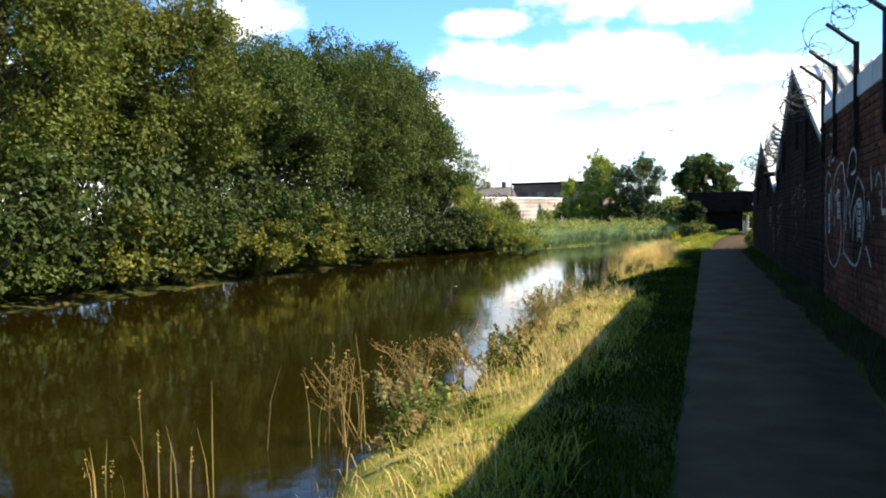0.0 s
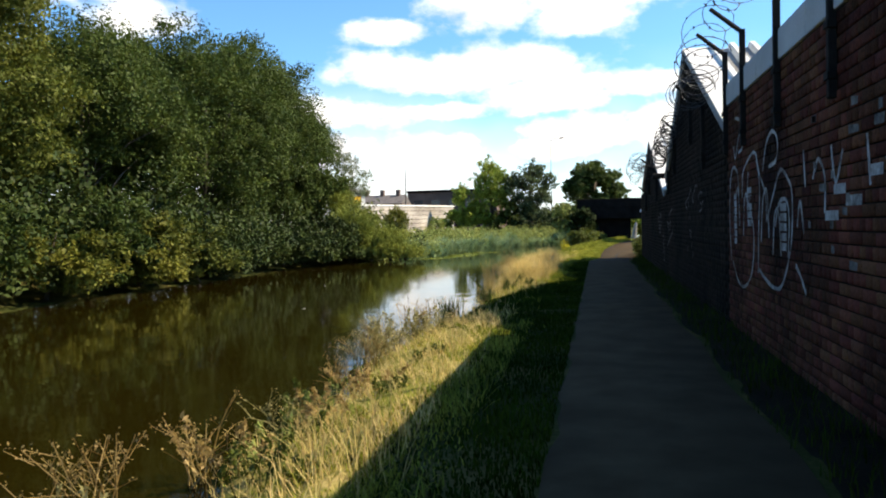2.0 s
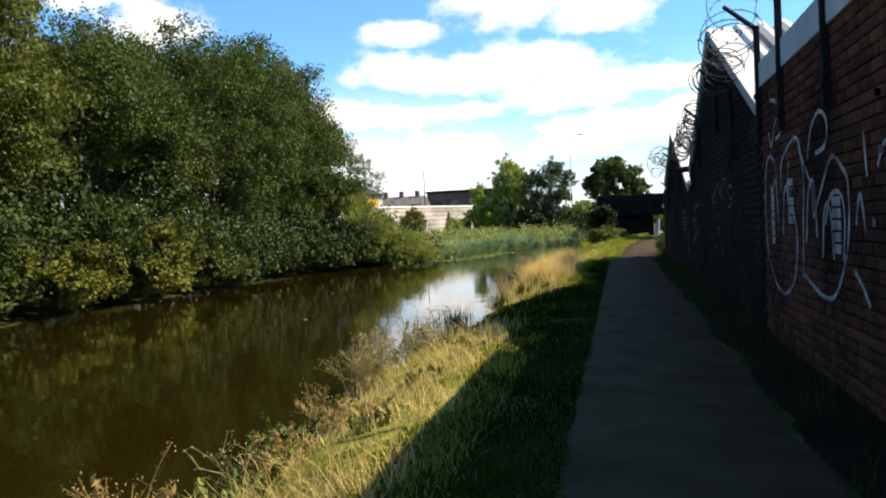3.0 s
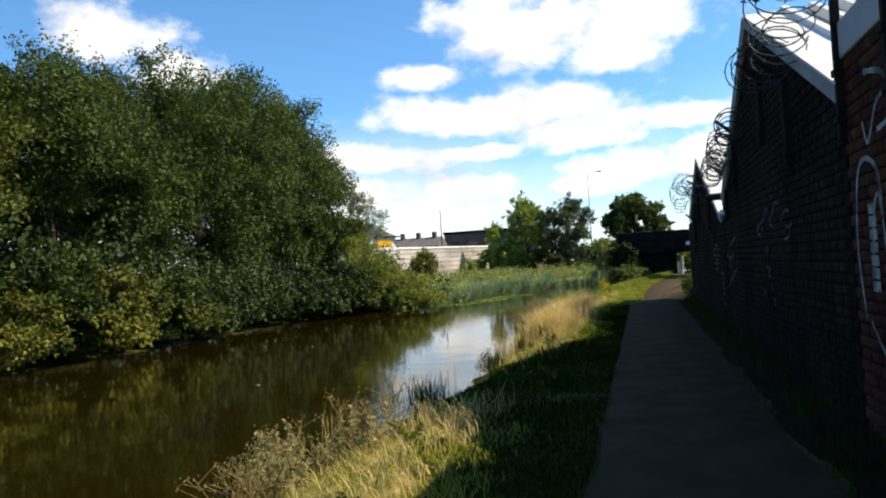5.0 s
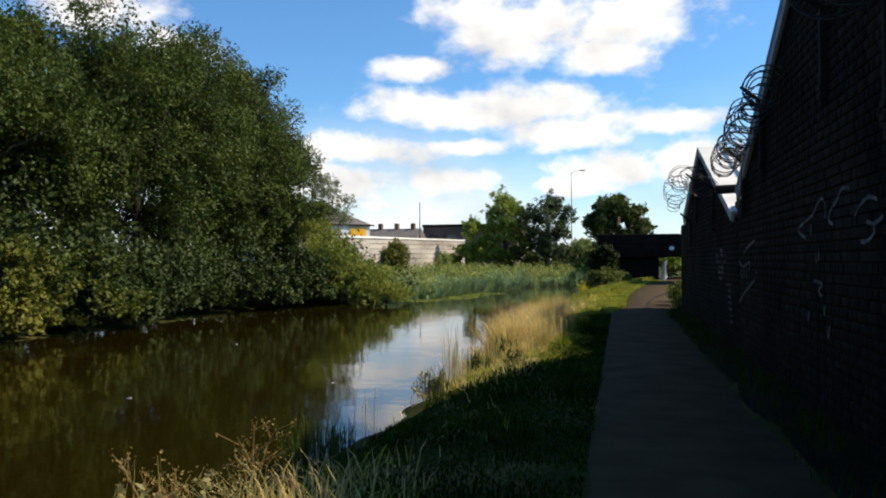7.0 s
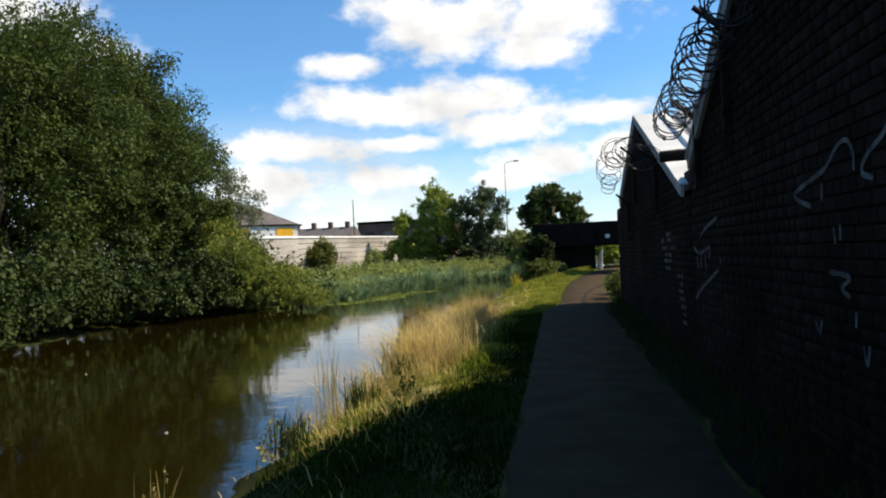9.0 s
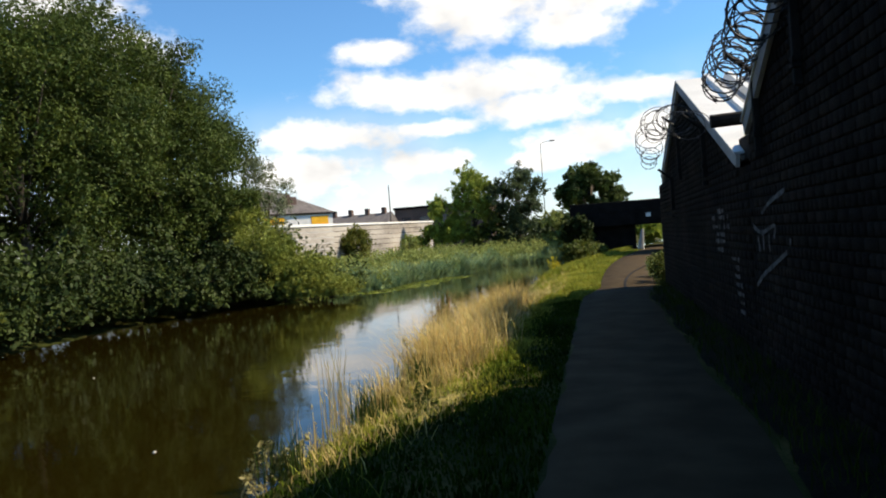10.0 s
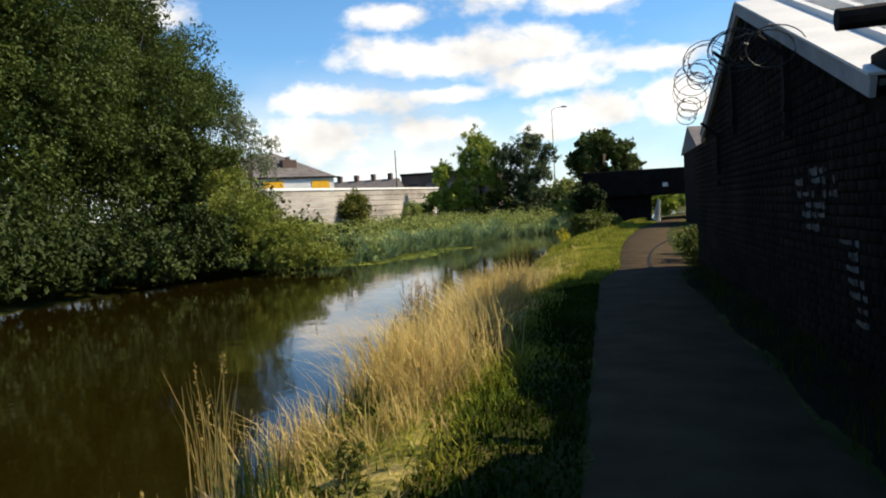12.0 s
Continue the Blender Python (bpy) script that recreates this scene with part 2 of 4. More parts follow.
    box(bm, x0, x1, y0, y1, z0, z1, bevel)
    return part(name, bm, material, parent, label)


def prism(bm, poly, x0, x1):
    """A solid from an outline in y, z between two x."""
    a = [bm.verts.new((x0, y, z)) for y, z in poly]
    b = [bm.verts.new((x1, y, z)) for y, z in poly]
    n = len(poly)
    bm.faces.new(a)
    bm.faces.new(b[::-1])
    for i in range(n):
        bm.faces.new((a[i], b[i], b[(i + 1) % n], a[(i + 1) % n]))
    bmesh.ops.recalc_face_normals(bm, faces=bm.faces)


def tube(bm, pts, radii, seg=8):
    rings = []
    pts = [Vector(p) for p in pts]
    for i, p in enumerate(pts):
        d = (pts[min(i + 1, len(pts) - 1)] - pts[max(i - 1, 0)]).normalized()
        q = d.to_track_quat('Z', 'Y')
        rings.append([bm.verts.new(p + q @ Vector((math.cos(a) * radii[i], math.sin(a) * radii[i], 0))) for a in (2 * math.pi * k / seg for k in range(seg))])
    for a, b in zip(rings, rings[1:]):
        for k in range(seg):
            bm.faces.new((a[k], a[(k + 1) % seg], b[(k + 1) % seg], b[k]))
    bm.faces.new(rings[0][::-1])
    bm.faces.new(rings[-1])


def empty(name, label, category, group="", kind="", at=(0, 0, 0)):
    e = tagged(new(name), label, category, group, kind)
    e.location = at
    return e


# ---- ground, canal, path ----
WATER_Z = -0.35


def bend(y):
    """How far the canal and the path swing to the right."""
    s_ = max(0.0, min(1.0, (y - 29.3) / 3.2))
    jog = 0.36 * s_ * s_ * (3 - 2 * s_)
    return jog + (0.0 if y < 31 else 0.0027 * (y - 31) ** 2 if y < 70 else 4.107 + 0.21 * (y - 70))


def near_bank(y):
    return -2.22 + bend(y) * 0.9 - 0.5 * max(0.0, min(1.0, (y - 34) / 8)) - 0.32 * math.exp(-((y - 14.0) / 4.0) ** 2) + 0.07 * math.sin(y * 1.9) + 0.06 * math.sin(y * 4.3 + 1)


def far_bank(y):
    return -12.3 + max(0.0, min(3.9, (y - 36) * 0.45)) + max(0.0, min(2.3, (y - 46) * 0.2)) + max(0.0, min(4.8, (y - 60) * 0.8)) + max(0.0, y - 70) * 0.2 + 0.25 * math.sin(y * 0.5)


def ground_z(x, y):
    b, f, p = near_bank(y), far_bank(y), bend(y)
    if x > b:
        d = (x - b) / (p - 0.9 - b)
        return 0.0 if d > 1 else WATER_Z + 0.03 + (-WATER_Z - 0.03) * math.sin(max(0.0, d) * math.pi / 2)
    if x < f:
        d = min(1.0, (f - x) / 5.0)
        up = 0.35 - max(0.0, min(0.25, (y - 36) * 0.03))
        return WATER_Z - 0.02 + (up - WATER_Z) * d
    d = min(x - f, b - x)
    return WATER_Z - min(1.0, d * 0.9)


xs = sorted(set([-1500, -700, -350, -180, -100, -70, -50, -40, -34, -28, -24] + [round(-22 + 0.6 * i, 2) for i in range(31)] + [round(-3.6 + 0.15 * i, 2) for i in range(37)] + [2.2, 3, 4, 5, 6, 7, 8, 9, 10, 12, 16, 25, 50, 120, 350, 700, 1500]))
ys = sorted(set([-800, -300, -100, -40, -20, -12] + [round(-8 + 0.5 * i, 2) for i in range(150)] + [68, 70, 73, 77, 82, 88, 95, 105, 120, 150, 200, 300, 500, 900, 1800]))
gv = []
for y in ys:
    for x in xs:
        xx = x + (bend(y) if -24 < x < 10 else 0)
        z = ground_z(xx, min(y, 120))
        if -3 < x < -0.35 and z > WATER_Z + 0.05:
            z += 0.035 * noise.noise((x * 2.1, y * 2.1, 0))
        gv.append((xx, y, z))
nx = len(xs)
gf = [(j * nx + i, j * nx + i + 1, (j + 1) * nx + i + 1, (j + 1) * nx + i) for j in range(len(ys) - 1) for i in range(nx - 1)]
ground = raw("ground", gv, gf, M_SOIL, smooth=True)
tagged(ground, "sloping grassy canal bank and level ground", "ground", kind="structure")

wv, wf = [], []
wys = [-800, -100] + [float(v) for v in range(-20, 121, 2)]
for y in wys:
    wv += [(far_bank(y) - 2, y, WATER_Z), (near_bank(y) + 0.8, y, WATER_Z)]
wf = [(2 * i, 2 * i + 1, 2 * i + 3, 2 * i + 2) for i in range(len(wys) - 1)]
water = tagged(raw("water", wv, wf, M_WATER), "still murky brown canal water reflecting the sky", "water", kind="structure")

pv = []
pys = [round(-8 + 0.35 * i, 2) for i in range(250)]
for y in pys:
    l = -0.27 + bend(y) + 0.025 * math.sin(y * 3.1) + 0.02 * math.sin(y * 7.7)
    r = 0.98 + bend(y) + 0.04 * math.sin(y * 1.7)
    pv += [(l - 0.03, y, -0.01), (l, y, 0.012), ((l + r) / 2, y, 0.03), (r, y, 0.012), (r + 0.03, y, -0.01)]
pf = [(5 * j + i, 5 * j + i + 1, 5 * j + i + 6, 5 * j + i + 5) for j in range(len(pys) - 1) for i in range(4)]
path = tagged(raw("path", pv, pf, M_PATH, smooth=True), "narrow grey compacted grit towpath", "path", kind="structure")

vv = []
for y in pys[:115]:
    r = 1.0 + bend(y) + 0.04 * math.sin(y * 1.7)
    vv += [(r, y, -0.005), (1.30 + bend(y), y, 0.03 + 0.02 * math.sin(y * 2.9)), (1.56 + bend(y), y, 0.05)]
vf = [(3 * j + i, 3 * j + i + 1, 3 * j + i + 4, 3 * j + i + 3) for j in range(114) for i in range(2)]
M_EARTH = mat("shade dark earth", (0.006, 0.005, 0.0035), (0.018, 0.015, 0.010), 1.0, 3, 40, 0.8, spec=0.04)
tagged(raw("verge", vv, vf, M_EARTH, smooth=True), "strip of earth at the wall foot, darkened as shade", "verge", kind="structure")

# ---- boundary wall and gabled sheds ----
WX = 1.53
BR_L, BR_H, JOINT = 0.225, 0.083, 0.010


def brick_mesh(name, length, material):
    x0, x1, y0, y1, z0, z1 = -0.012, 0.05, JOINT / 2, length - JOINT / 2, JOINT / 2, BR_H - JOINT / 2
    c = 0.006
    v = [(x0, y0 + c, z0 + c), (x0, y1 - c, z0 + c), (x0, y1 - c, z1 - c), (x0, y0 + c, z1 - c), (x0 + c, y0, z0), (x0 + c, y1, z0), (x0 + c, y1, z1), (x0 + c, y0, z1), (x1, y0, z0), (x1, y1, z0), (x1, y1, z1), (x1, y0, z1)]
    f = [(0, 3, 2, 1)]
    for a, b in ((0, 4), (4, 8)):
        f += [(a + i, a + (i + 1) % 4, b + (i + 1) % 4, b + i) for i in range(4)]
    return v, f


def brick_rows(y0, y1, top):
    """Places of bricks in alternating header and stretcher courses under top(y)."""
    row = 0
    z = 0.02
    while z < 5:
        length = BR_L if row % 2 else BR_L / 2
        y = y0 - (0.056 if row % 2 else 0.0)
        any_ = False
        while y < y1:
            if y >= y0 - 0.001 and y + length <= y1 + 0.001 and min(top(y), top(y + length)) > z + BR_H:
                any_ = True
                yield y, z, length
            y += length
        if not any_ and row > 4:
            break
        z += BR_H
        row += 1


def joined_bricks(name, places, material, parent):
    V, F = [], []
    for y, z, length in places:
        v, f = brick_mesh("", length, None)
        off = len(V)
        dx = random.uniform(-0.002, 0.002)
        V += [(a + WX + dx, b + y, c + z) for a, b, c in v]
        F += [tuple(off + i for i in q) for q in f]
    ob = raw(name, V, F, material, parent)
    ob["kind"] = "stuff"
    return ob


# boundary wall
W1A, W1B, W1TOP = -8.0, 13.45, 2.60
wall_1 = boxed("wall_boundary", WX, WX + 0.34, W1A, W1B, -0.2, W1TOP, M_MORTAR)
tagged(wall_1, "old red brick boundary wall with faded graffiti", "wall", kind="structure")
coping = empty("coping", "pale grey concrete coping band along the brick wall", "coping", kind="structure")
for k in range(12):
    boxed("coping_panel", WX - 0.03, WX + 0.20, W1B - 1.8 * (k + 1) + 0.006, W1B - 1.8 * k - 0.006, W1TOP + 0.002, 2.86, M_COPING, coping, 0.008)

G1 = [(13.47, -0.2), (13.47, 2.33), (17.55, 4.08), (21.58, 2.10), (21.58, -0.2)]
G2 = [(21.60, -0.2), (21.60, 1.84), (22.1, 1.84), (26.65, 3.47), (30.6, 2.22), (32.0, 2.22), (32.0, -0.2)]


def gable(name, poly, label):
    bm = bmesh.new()
    prism(bm, poly, WX + 0.002, WX + 9.0)
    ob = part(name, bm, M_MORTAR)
    return tagged(ob, label, "gable wall", kind="structure")


gable_1 = gable("wall_gable_1", G1, "blackish brick gable end of a shed")
gable_2 = gable("wall_gable_2", G2, "dark brick gable end of a second shed")


def roof_slope(parent, ya, za, yb, zb, ribs=True):
    """A pitched sheet roof between two lines, with verge flashing, grey bargeboard and ribs that run down the slope."""
    run = Vector((0, yb - ya, zb - za))
    up = Vector((1, 0, 0)).cross(run).normalized()
    if up.z < 0:
        up = -up

    def slab(x0, x1, lift, thick, name, material, a=0.0, b=1.0):
        bm = bmesh.new()
        p, q = Vector((0, ya, za)) + run * a, Vector((0, ya, za)) + run * b
        o = [p + up * lift, q + up * lift, q + up * (lift + thick), p + up * (lift + thick)]
        prism(bm, [(v.y, v.z) for v in o], x0, x1)
        return part(name, bm, material, parent)
    slab(WX - 0.055, WX - 0.015, -0.06, 0.13, "bargeboard", M_FASCIA)
    slab(WX - 0.07, WX + 0.42, 0.075, 0.02, "verge_flashing", M_SHEET)
    slab(WX + 0.0, WX + 9.0, 0.01, 0.04, "roof_sheet", M_SHEET2)
    return up


def ribs(parent, ya, za, yb, zb, up):
    for k in range(27):
        x = WX + 0.40 + k * 0.32
        bm = bmesh.new()
        w, h = 0.065, 0.10
        vs = []
        for y, z in ((ya, za), (yb, zb)):
            for dx, dh in ((-w, 0.045), (-w * 0.6, 0.045 + h), (w * 0.6, 0.045 + h), (w, 0.045)):
                vs.append(bm.verts.new((x + dx, y + up.y * dh, z + up.z * dh)))
        for i in range(3):
            bm.faces.new((vs[i], vs[i + 1], vs[i + 5], vs[i + 4]))
        bm.faces.new(vs[:4])
        bm.faces.new(vs[4:])
        bmesh.ops.recalc_face_normals(bm, faces=bm.faces)
        part("sheet_rib", bm, M_SHEET, parent)


for nm, lab, seq in (("shed_roof", "white ribbed sheet roof with grey bargeboard", ((13.42, 2.36, 17.55, 4.10), (17.55, 4.10, 21.5, 2.15))),
                     ("shed_roof", "weathered white ribbed sheet roof over the second gable", ((22.0, 1.90, 26.65, 3.49), (26.65, 3.49, 30.55, 2.26)))):
    rf = empty(nm, lab, "roof", "shed roofs")
    for s in seq:
        u = roof_slope(rf, *s)
        ribs(rf, *s, u)
gut = empty("valley_gutter", "dark valley gutter end sticking out between the sheds", "gutter")
bm = bmesh.new()
tube(bm, [(WX - 0.30, 21.75, 2.28), (WX + 1.0, 21.75, 2.32)], [0.065, 0.065], 10)
part("gutter_pipe", bm, M_STEEL, gut)
boxed("gutter_sun_block", WX + 0.03, WX + 9.0, 21.5, 22.25, 1.9, 2.14, M_STEEL, gut, 0.01)

# low end building
end_b = empty("outbuilding", "low dark brick outbuilding with a slate roof", "outbuilding")
boxed("wall", 4.0, 9.0, 53.4, 60.0, -0.2, 3.55, M_DARKST, end_b)
bm = bmesh.new()
prism(bm, [(53.1, 3.53), (60.3, 3.53), (59.8, 3.75), (56.7, 4.75), (53.5, 3.72)], 3.9, 9.2)
part("roof", bm, M_SLATE, end_b)

# ---- foliage ----
M_SALLOW = leafmat("yellow green sallow leaves", (0.13, 0.165, 0.03), (0.29, 0.31, 0.06), vary=0.2)
M_OLIVE = leafmat("olive dry weeds leaves", (0.22, 0.20, 0.08), (0.48, 0.42, 0.19), trans=0.4)
M_WILLOW = leafmat("grey green willow leaves", (0.04, 0.062, 0.024), (0.10, 0.13, 0.05))
M_GREYW = leafmat("pale grey green willow leaves", (0.09, 0.115, 0.06), (0.19, 0.22, 0.12))
M_FRESH = leafmat("fresh green leaves", (0.14, 0.21, 0.03), (0.33, 0.38, 0.06), trans=0.35)
rng = np.random.default_rng(7)
FB_ = np.vectorize(far_bank)


def leaves(points, size, up=0.35, long=1.7, out=None):
    """Pointed leaves, folded along the midrib, at the given places."""
    n = len(points)
    d = rng.normal(size=(n, 3))
    d[:, 2] += up * 0.2
    d /= np.linalg.norm(d, axis=1)[:, None]
    nrm = rng.normal(size=(n, 3))
    nrm[:, 2] += up * 3
    if out is not None:
        nrm = nrm * 0.62 + out * 0.95
    s = np.cross(d, nrm)
    s /= np.linalg.norm(s, axis=1)[:, None] + 1e-9
    k = np.cross(s, d)
    ln = (size * rng.uniform(0.7, 1.3, n))[:, None]
    w = ln / long / 2
    a, b = points - d * ln / 2, points + d * ln / 2
    l, r = points + s * w + k * w * 0.35, points - s * w + k * w * 0.35
    v = np.stack([a, l, b, r], 1).reshape(-1, 3)
    f = np.arange(4 * n).reshape(-1, 4)
    return v, f


def clump_points(centres, radius, per):
    n = len(centres)
    p = rng.normal(size=(n, per, 3))
    p /= np.linalg.norm(p, axis=2)[..., None] + 1e-9
    p *= (rng.uniform(0, 1, (n, per, 1)) ** 0.5) * radius * rng.uniform(0.6, 1.4, (n, 1, 1))
    p[..., 2] *= 0.75
    d = p / (np.linalg.norm(p, axis=2)[..., None] + 1e-9)
    return (centres[:, None] + p).reshape(-1, 3), d.reshape(-1, 3)


def lump_leaves(x, y, z0, z1, rx, ry, lumps, total, lump_r, taper=0.0, hang=0.0):
    """Leaf places in overlapping boughs, dense on each bough's upper skin, with hollows between."""
    d = rng.normal(size=(lumps, 3))
    d[:, 2] = d[:, 2] * 0.8 + 0.15
    d /= np.linalg.norm(d, axis=1)[:, None]
    r = rng.uniform(0.35, 1, lumps) ** 0.5 * 0.97
    h = (z1 - z0) / 2
    C = np.stack([d[:, 0] * rx * r, d[:, 1] * ry * r, d[:, 2] * h * r], 1)
    if taper:
        f = 1 - taper * (C[:, 2] / h + 1) / 2
        C[:, 0] *= f
        C[:, 1] *= f
    C[:, 0] += hang * C[:, 2]
    C += np.array([x, y, (z0 + z1) / 2])
    R = lump_r * rng.uniform(0.55, 1.35, lumps)
    w = R ** 2
    # twigs: each bough's skin is made of leafy sprays that point outwards and up
    per = 26
    m = total // per + 1
    k = rng.choice(lumps, m, p=w / w.sum())
    e = rng.normal(size=(m, 3))
    e[:, 2] += 0.6
    e /= np.linalg.norm(e, axis=1)[:, None]
    seed = rng.uniform(0, 100)
    sp = np.sin(e[:, 0] * 7 + k * 1.7 + seed) * np.sin(e[:, 1] * 6.3 + k * 2.3) * np.sin(e[:, 2] * 6.9 + k * 0.9)
    rad = R[k] * (0.70 + 0.42 * sp) * (1 - 0.45 * rng.uniform(0, 1, m) ** 2.2)
    base = C[k] + e * rad[:, None] * np.array([1.08, 1.08, 0.78])
    axis = e * 0.9 + rng.normal(0, 0.45, (m, 3)) + np.array([0, 0, 0.25])
    axis /= np.linalg.norm(axis, axis=1)[:, None]
    reach = lump_r * rng.uniform(0.25, 0.62, m)
    i = np.repeat(np.arange(m), per)[:total]
    u = rng.uniform(-0.45, 1, total)
    wide = (lump_r * 0.15 * (1.1 - 0.75 * np.clip(u, 0, 1)))[:, None]
    P = base[i] + axis[i] * (reach[i] * u)[:, None] + rng.normal(size=(total, 3)) * wide
    e = e[i]
    return P, e, C


def crown_centres(x, y, z0, z1, rx, ry, n, taper=0.0):
    """Clump centres over a lumpy crown, most of them near its skin."""
    d = rng.normal(size=(n, 3))
    d /= np.linalg.norm(d, axis=1)[:, None]
    seed = rng.uniform(0, 50)
    lump = np.array([noise.noise((float(a) * 1.9 + seed, float(b) * 1.9, float(c) * 1.9)) for a, b, c in d])
    r = (rng.uniform(0.25, 1, n) ** 0.35) * (0.92 + 0.38 * lump)
    h = (z1 - z0) / 2
    p = np.stack([d[:, 0] * rx * r, d[:, 1] * ry * r, d[:, 2] * h * r], 1)
    if taper:
        f = 1 - taper * (p[:, 2] / h + 1) / 2
        p[:, 0] *= f
        p[:, 1] *= f
    return p + np.array([x, y, (z0 + z1) / 2])


def tree(name, label, x, y, z, top, low, rx, ry, clumps, per, size, material, rad=0.55, lean=(0, 0), taper=0.0, limbs=9, trunk=0.16, group="canal bank trees", cat="tree", cx=0.0, cy=0.0, lumps=0, long=1.7, up=0.35, hang=0.0):
    t = empty(name, label, cat, group, at=(x, y, z))
    if lumps:
        P, D, C = lump_leaves(x + cx, y + cy, z + low, top, rx, ry, lumps, clumps * per, rad, taper, hang)
    else:
        C = crown_centres(x + cx, y + cy, z + low, top, rx, ry, clumps, taper)
        P, D = clump_points(C, rad, per)
    ok = P[:, 2] > z + 0.02
    P, D = P[ok], D[ok]
    v, f = leaves(P - np.array([x, y, z]), size, up=up, out=D, long=long)
    raw("crown", v, f, material, t)
    bm = bmesh.new()
    mid = Vector((cx * 0.5 + lean[0], cy * 0.5 + lean[1], (top - z) * 0.55))
    tube(bm, [(0, 0, -0.15), (0.05, 0.04, mid.z * 0.35), (mid.x * 0.6, mid.y * 0.6, mid.z * 0.7), mid, mid + Vector((0.1, 0.1, (top - z) * 0.3))], [trunk * 1.25, trunk, trunk * 0.8, trunk * 0.55, trunk * 0.15], 9)
    part("trunk", bm, M_BARK, t, smooth=True)
    bm = None
    for c in C[:limbs if limbs > 9 else limbs * 2]:
        if bm is None:
            bm = bmesh.new()
        e = Vector(c) - Vector((x, y, z))
        a = Vector((mid.x * 0.5, mid.y * 0.5, min(mid.z, max(0.3, e.z * rng.uniform(0.3, 0.7)))))
        m_ = a.lerp(e, 0.5) + Vector((0, 0, 0.25))
        tube(bm, [a, m_, e], [trunk * 0.35, trunk * 0.2, 0.012], 5)
        if limbs > 9:
            part("limb", bm, M_BARK, t, smooth=True)
            bm = None
    if bm is not None:
        part("branchwork", bm, M_BARK, t, smooth=True)
    return t


LD = "dark green broadleaved tree overhanging the canal bank"
LY = "yellowing broadleaved tree on the far canal bank"
# x, y, top, rx, ry, material
BIG = [(-18.5, 9.5, 10.5, 4.2, 4.2, M_LEAF_MID, LD), (-15.6, 13.5, 8.6, 3.2, 3.4, M_LEAF_MID, LD), (-17.6, 16.5, 11.5, 3.8, 3.6, M_LEAF_YEL, LY),
       (-15.6, 20.0, 8.2, 2.9, 3.2, M_LEAF_MID, LD), (-18.5, 22.5, 9.6, 3.6, 3.4, M_LEAF_YEL, LY), (-16.3, 26.2, 8.0, 3.0, 3.5, M_LEAF_DARK, LD),
       (-17.8, 29.8, 9.5, 3.6, 3.6, M_LEAF_DARK, LD), (-15.9, 33.2, 9.1, 3.1, 3.4, M_LEAF_DARK, LD), (-17.6, 37.4, 10.1, 3.6, 3.7, M_LEAF_DARK, LD),
       (-16.4, 36.2, 9.8, 2.9, 3.2, M_LEAF_DARK, LD), (-15.9, 40.2, 9.4, 2.5, 3.2, M_LEAF_DARK, LD), (-16.9, 44.2, 9.2, 2.4, 3.0, M_LEAF_DARK, LD)]
for x, y, top, rx, ry, m_, lab in BIG:
    low, hang, cx = (0.1, 0.14, 0.2) if y > 27 else (0.6, 0.30, -0.2)
    thin = abs(y - 22.5) < 0.1
    tree("tree", "thin crowned yellowing tree with bare pale limbs" if thin else lab, x, y, 0.25, top, low, rx, ry, 130 if thin else 340, 160, 0.122, m_, 1.0, limbs=40 if thin else 12, lumps=60 if thin else 76, cx=cx, hang=hang, long=1.9)
tree("tree", "small dark tree at the end of the bank trees", -13.9, 40.8, 0.1, 4.7, 0.2, 1.5, 1.6, 260, 60, 0.13, M_LEAF_DARK, 0.8, limbs=10, lumps=26, trunk=0.1)
# second row, behind
for x, y, top in ((-24.5, 6, 10.5), (-23.5, 13, 11.2), (-25.5, 20.5, 7.6), (-24.5, 29, 7.6), (-23.5, 36, 8.8), (-29, 42, 6.5), (-31, 30, 9)):
    tree("tree", "tall green tree behind the bank trees", x, y, 0.3, top, 0.3, 3.9, 4.2, 240, 44, 0.24, M_LEAF_MID, 1.2, limbs=6, lumps=34)
# pale wispy willow at the end of the trees
tree("willow", "grey green wispy willow at the end of the trees", -12.7, 42.8, 0.1, 5.0, 1.2, 1.0, 1.3, 200, 44, 0.11, M_GREYW, 0.55, limbs=14, cat="willow", trunk=0.08, lumps=22, long=3.2)
# shrubs along the water
SHR = [(-13.3, 3.6, 2.0, M_LEAF_MID), (-13.5, 6.8, 2.3, M_LEAF_DARK), (-13.2, 8.6, 1.6, M_LEAF_DARK), (-13.5, 10.6, 2.2, M_LEAF_DARK), (-13.7, 12.9, 2.9, M_LEAF_DARK), (-13.0, 15.2, 1.6, M_LEAF_YEL), (-13.4, 17.4, 2.6, M_LEAF_DARK), (-12.9, 19.9, 1.6, M_LEAF_YEL), (-13.2, 21.8, 2.4, M_LEAF_DARK),
       (-12.9, 23.7, 1.6, M_LEAF_YEL), (-12.9, 25.6, 1.5, M_LEAF_MID), (-13.0, 27.2, 1.4, M_LEAF_SHADE), (-13.3, 28.6, 1.3, M_LEAF_SHADE), (-13.4, 30.2, 1.5, M_LEAF_SHADE), (-13.2, 32.0, 1.4, M_LEAF_SHADE), (-12.8, 33.8, 1.3, M_LEAF_SHADE), (-12.5, 35.4, 1.4, M_LEAF_SHADE), (-12.0, 37.2, 1.5, M_LEAF_SHADE)]
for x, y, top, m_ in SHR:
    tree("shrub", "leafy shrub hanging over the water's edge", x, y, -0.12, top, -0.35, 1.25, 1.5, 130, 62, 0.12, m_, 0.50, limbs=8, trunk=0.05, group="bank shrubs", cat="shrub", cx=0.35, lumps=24)
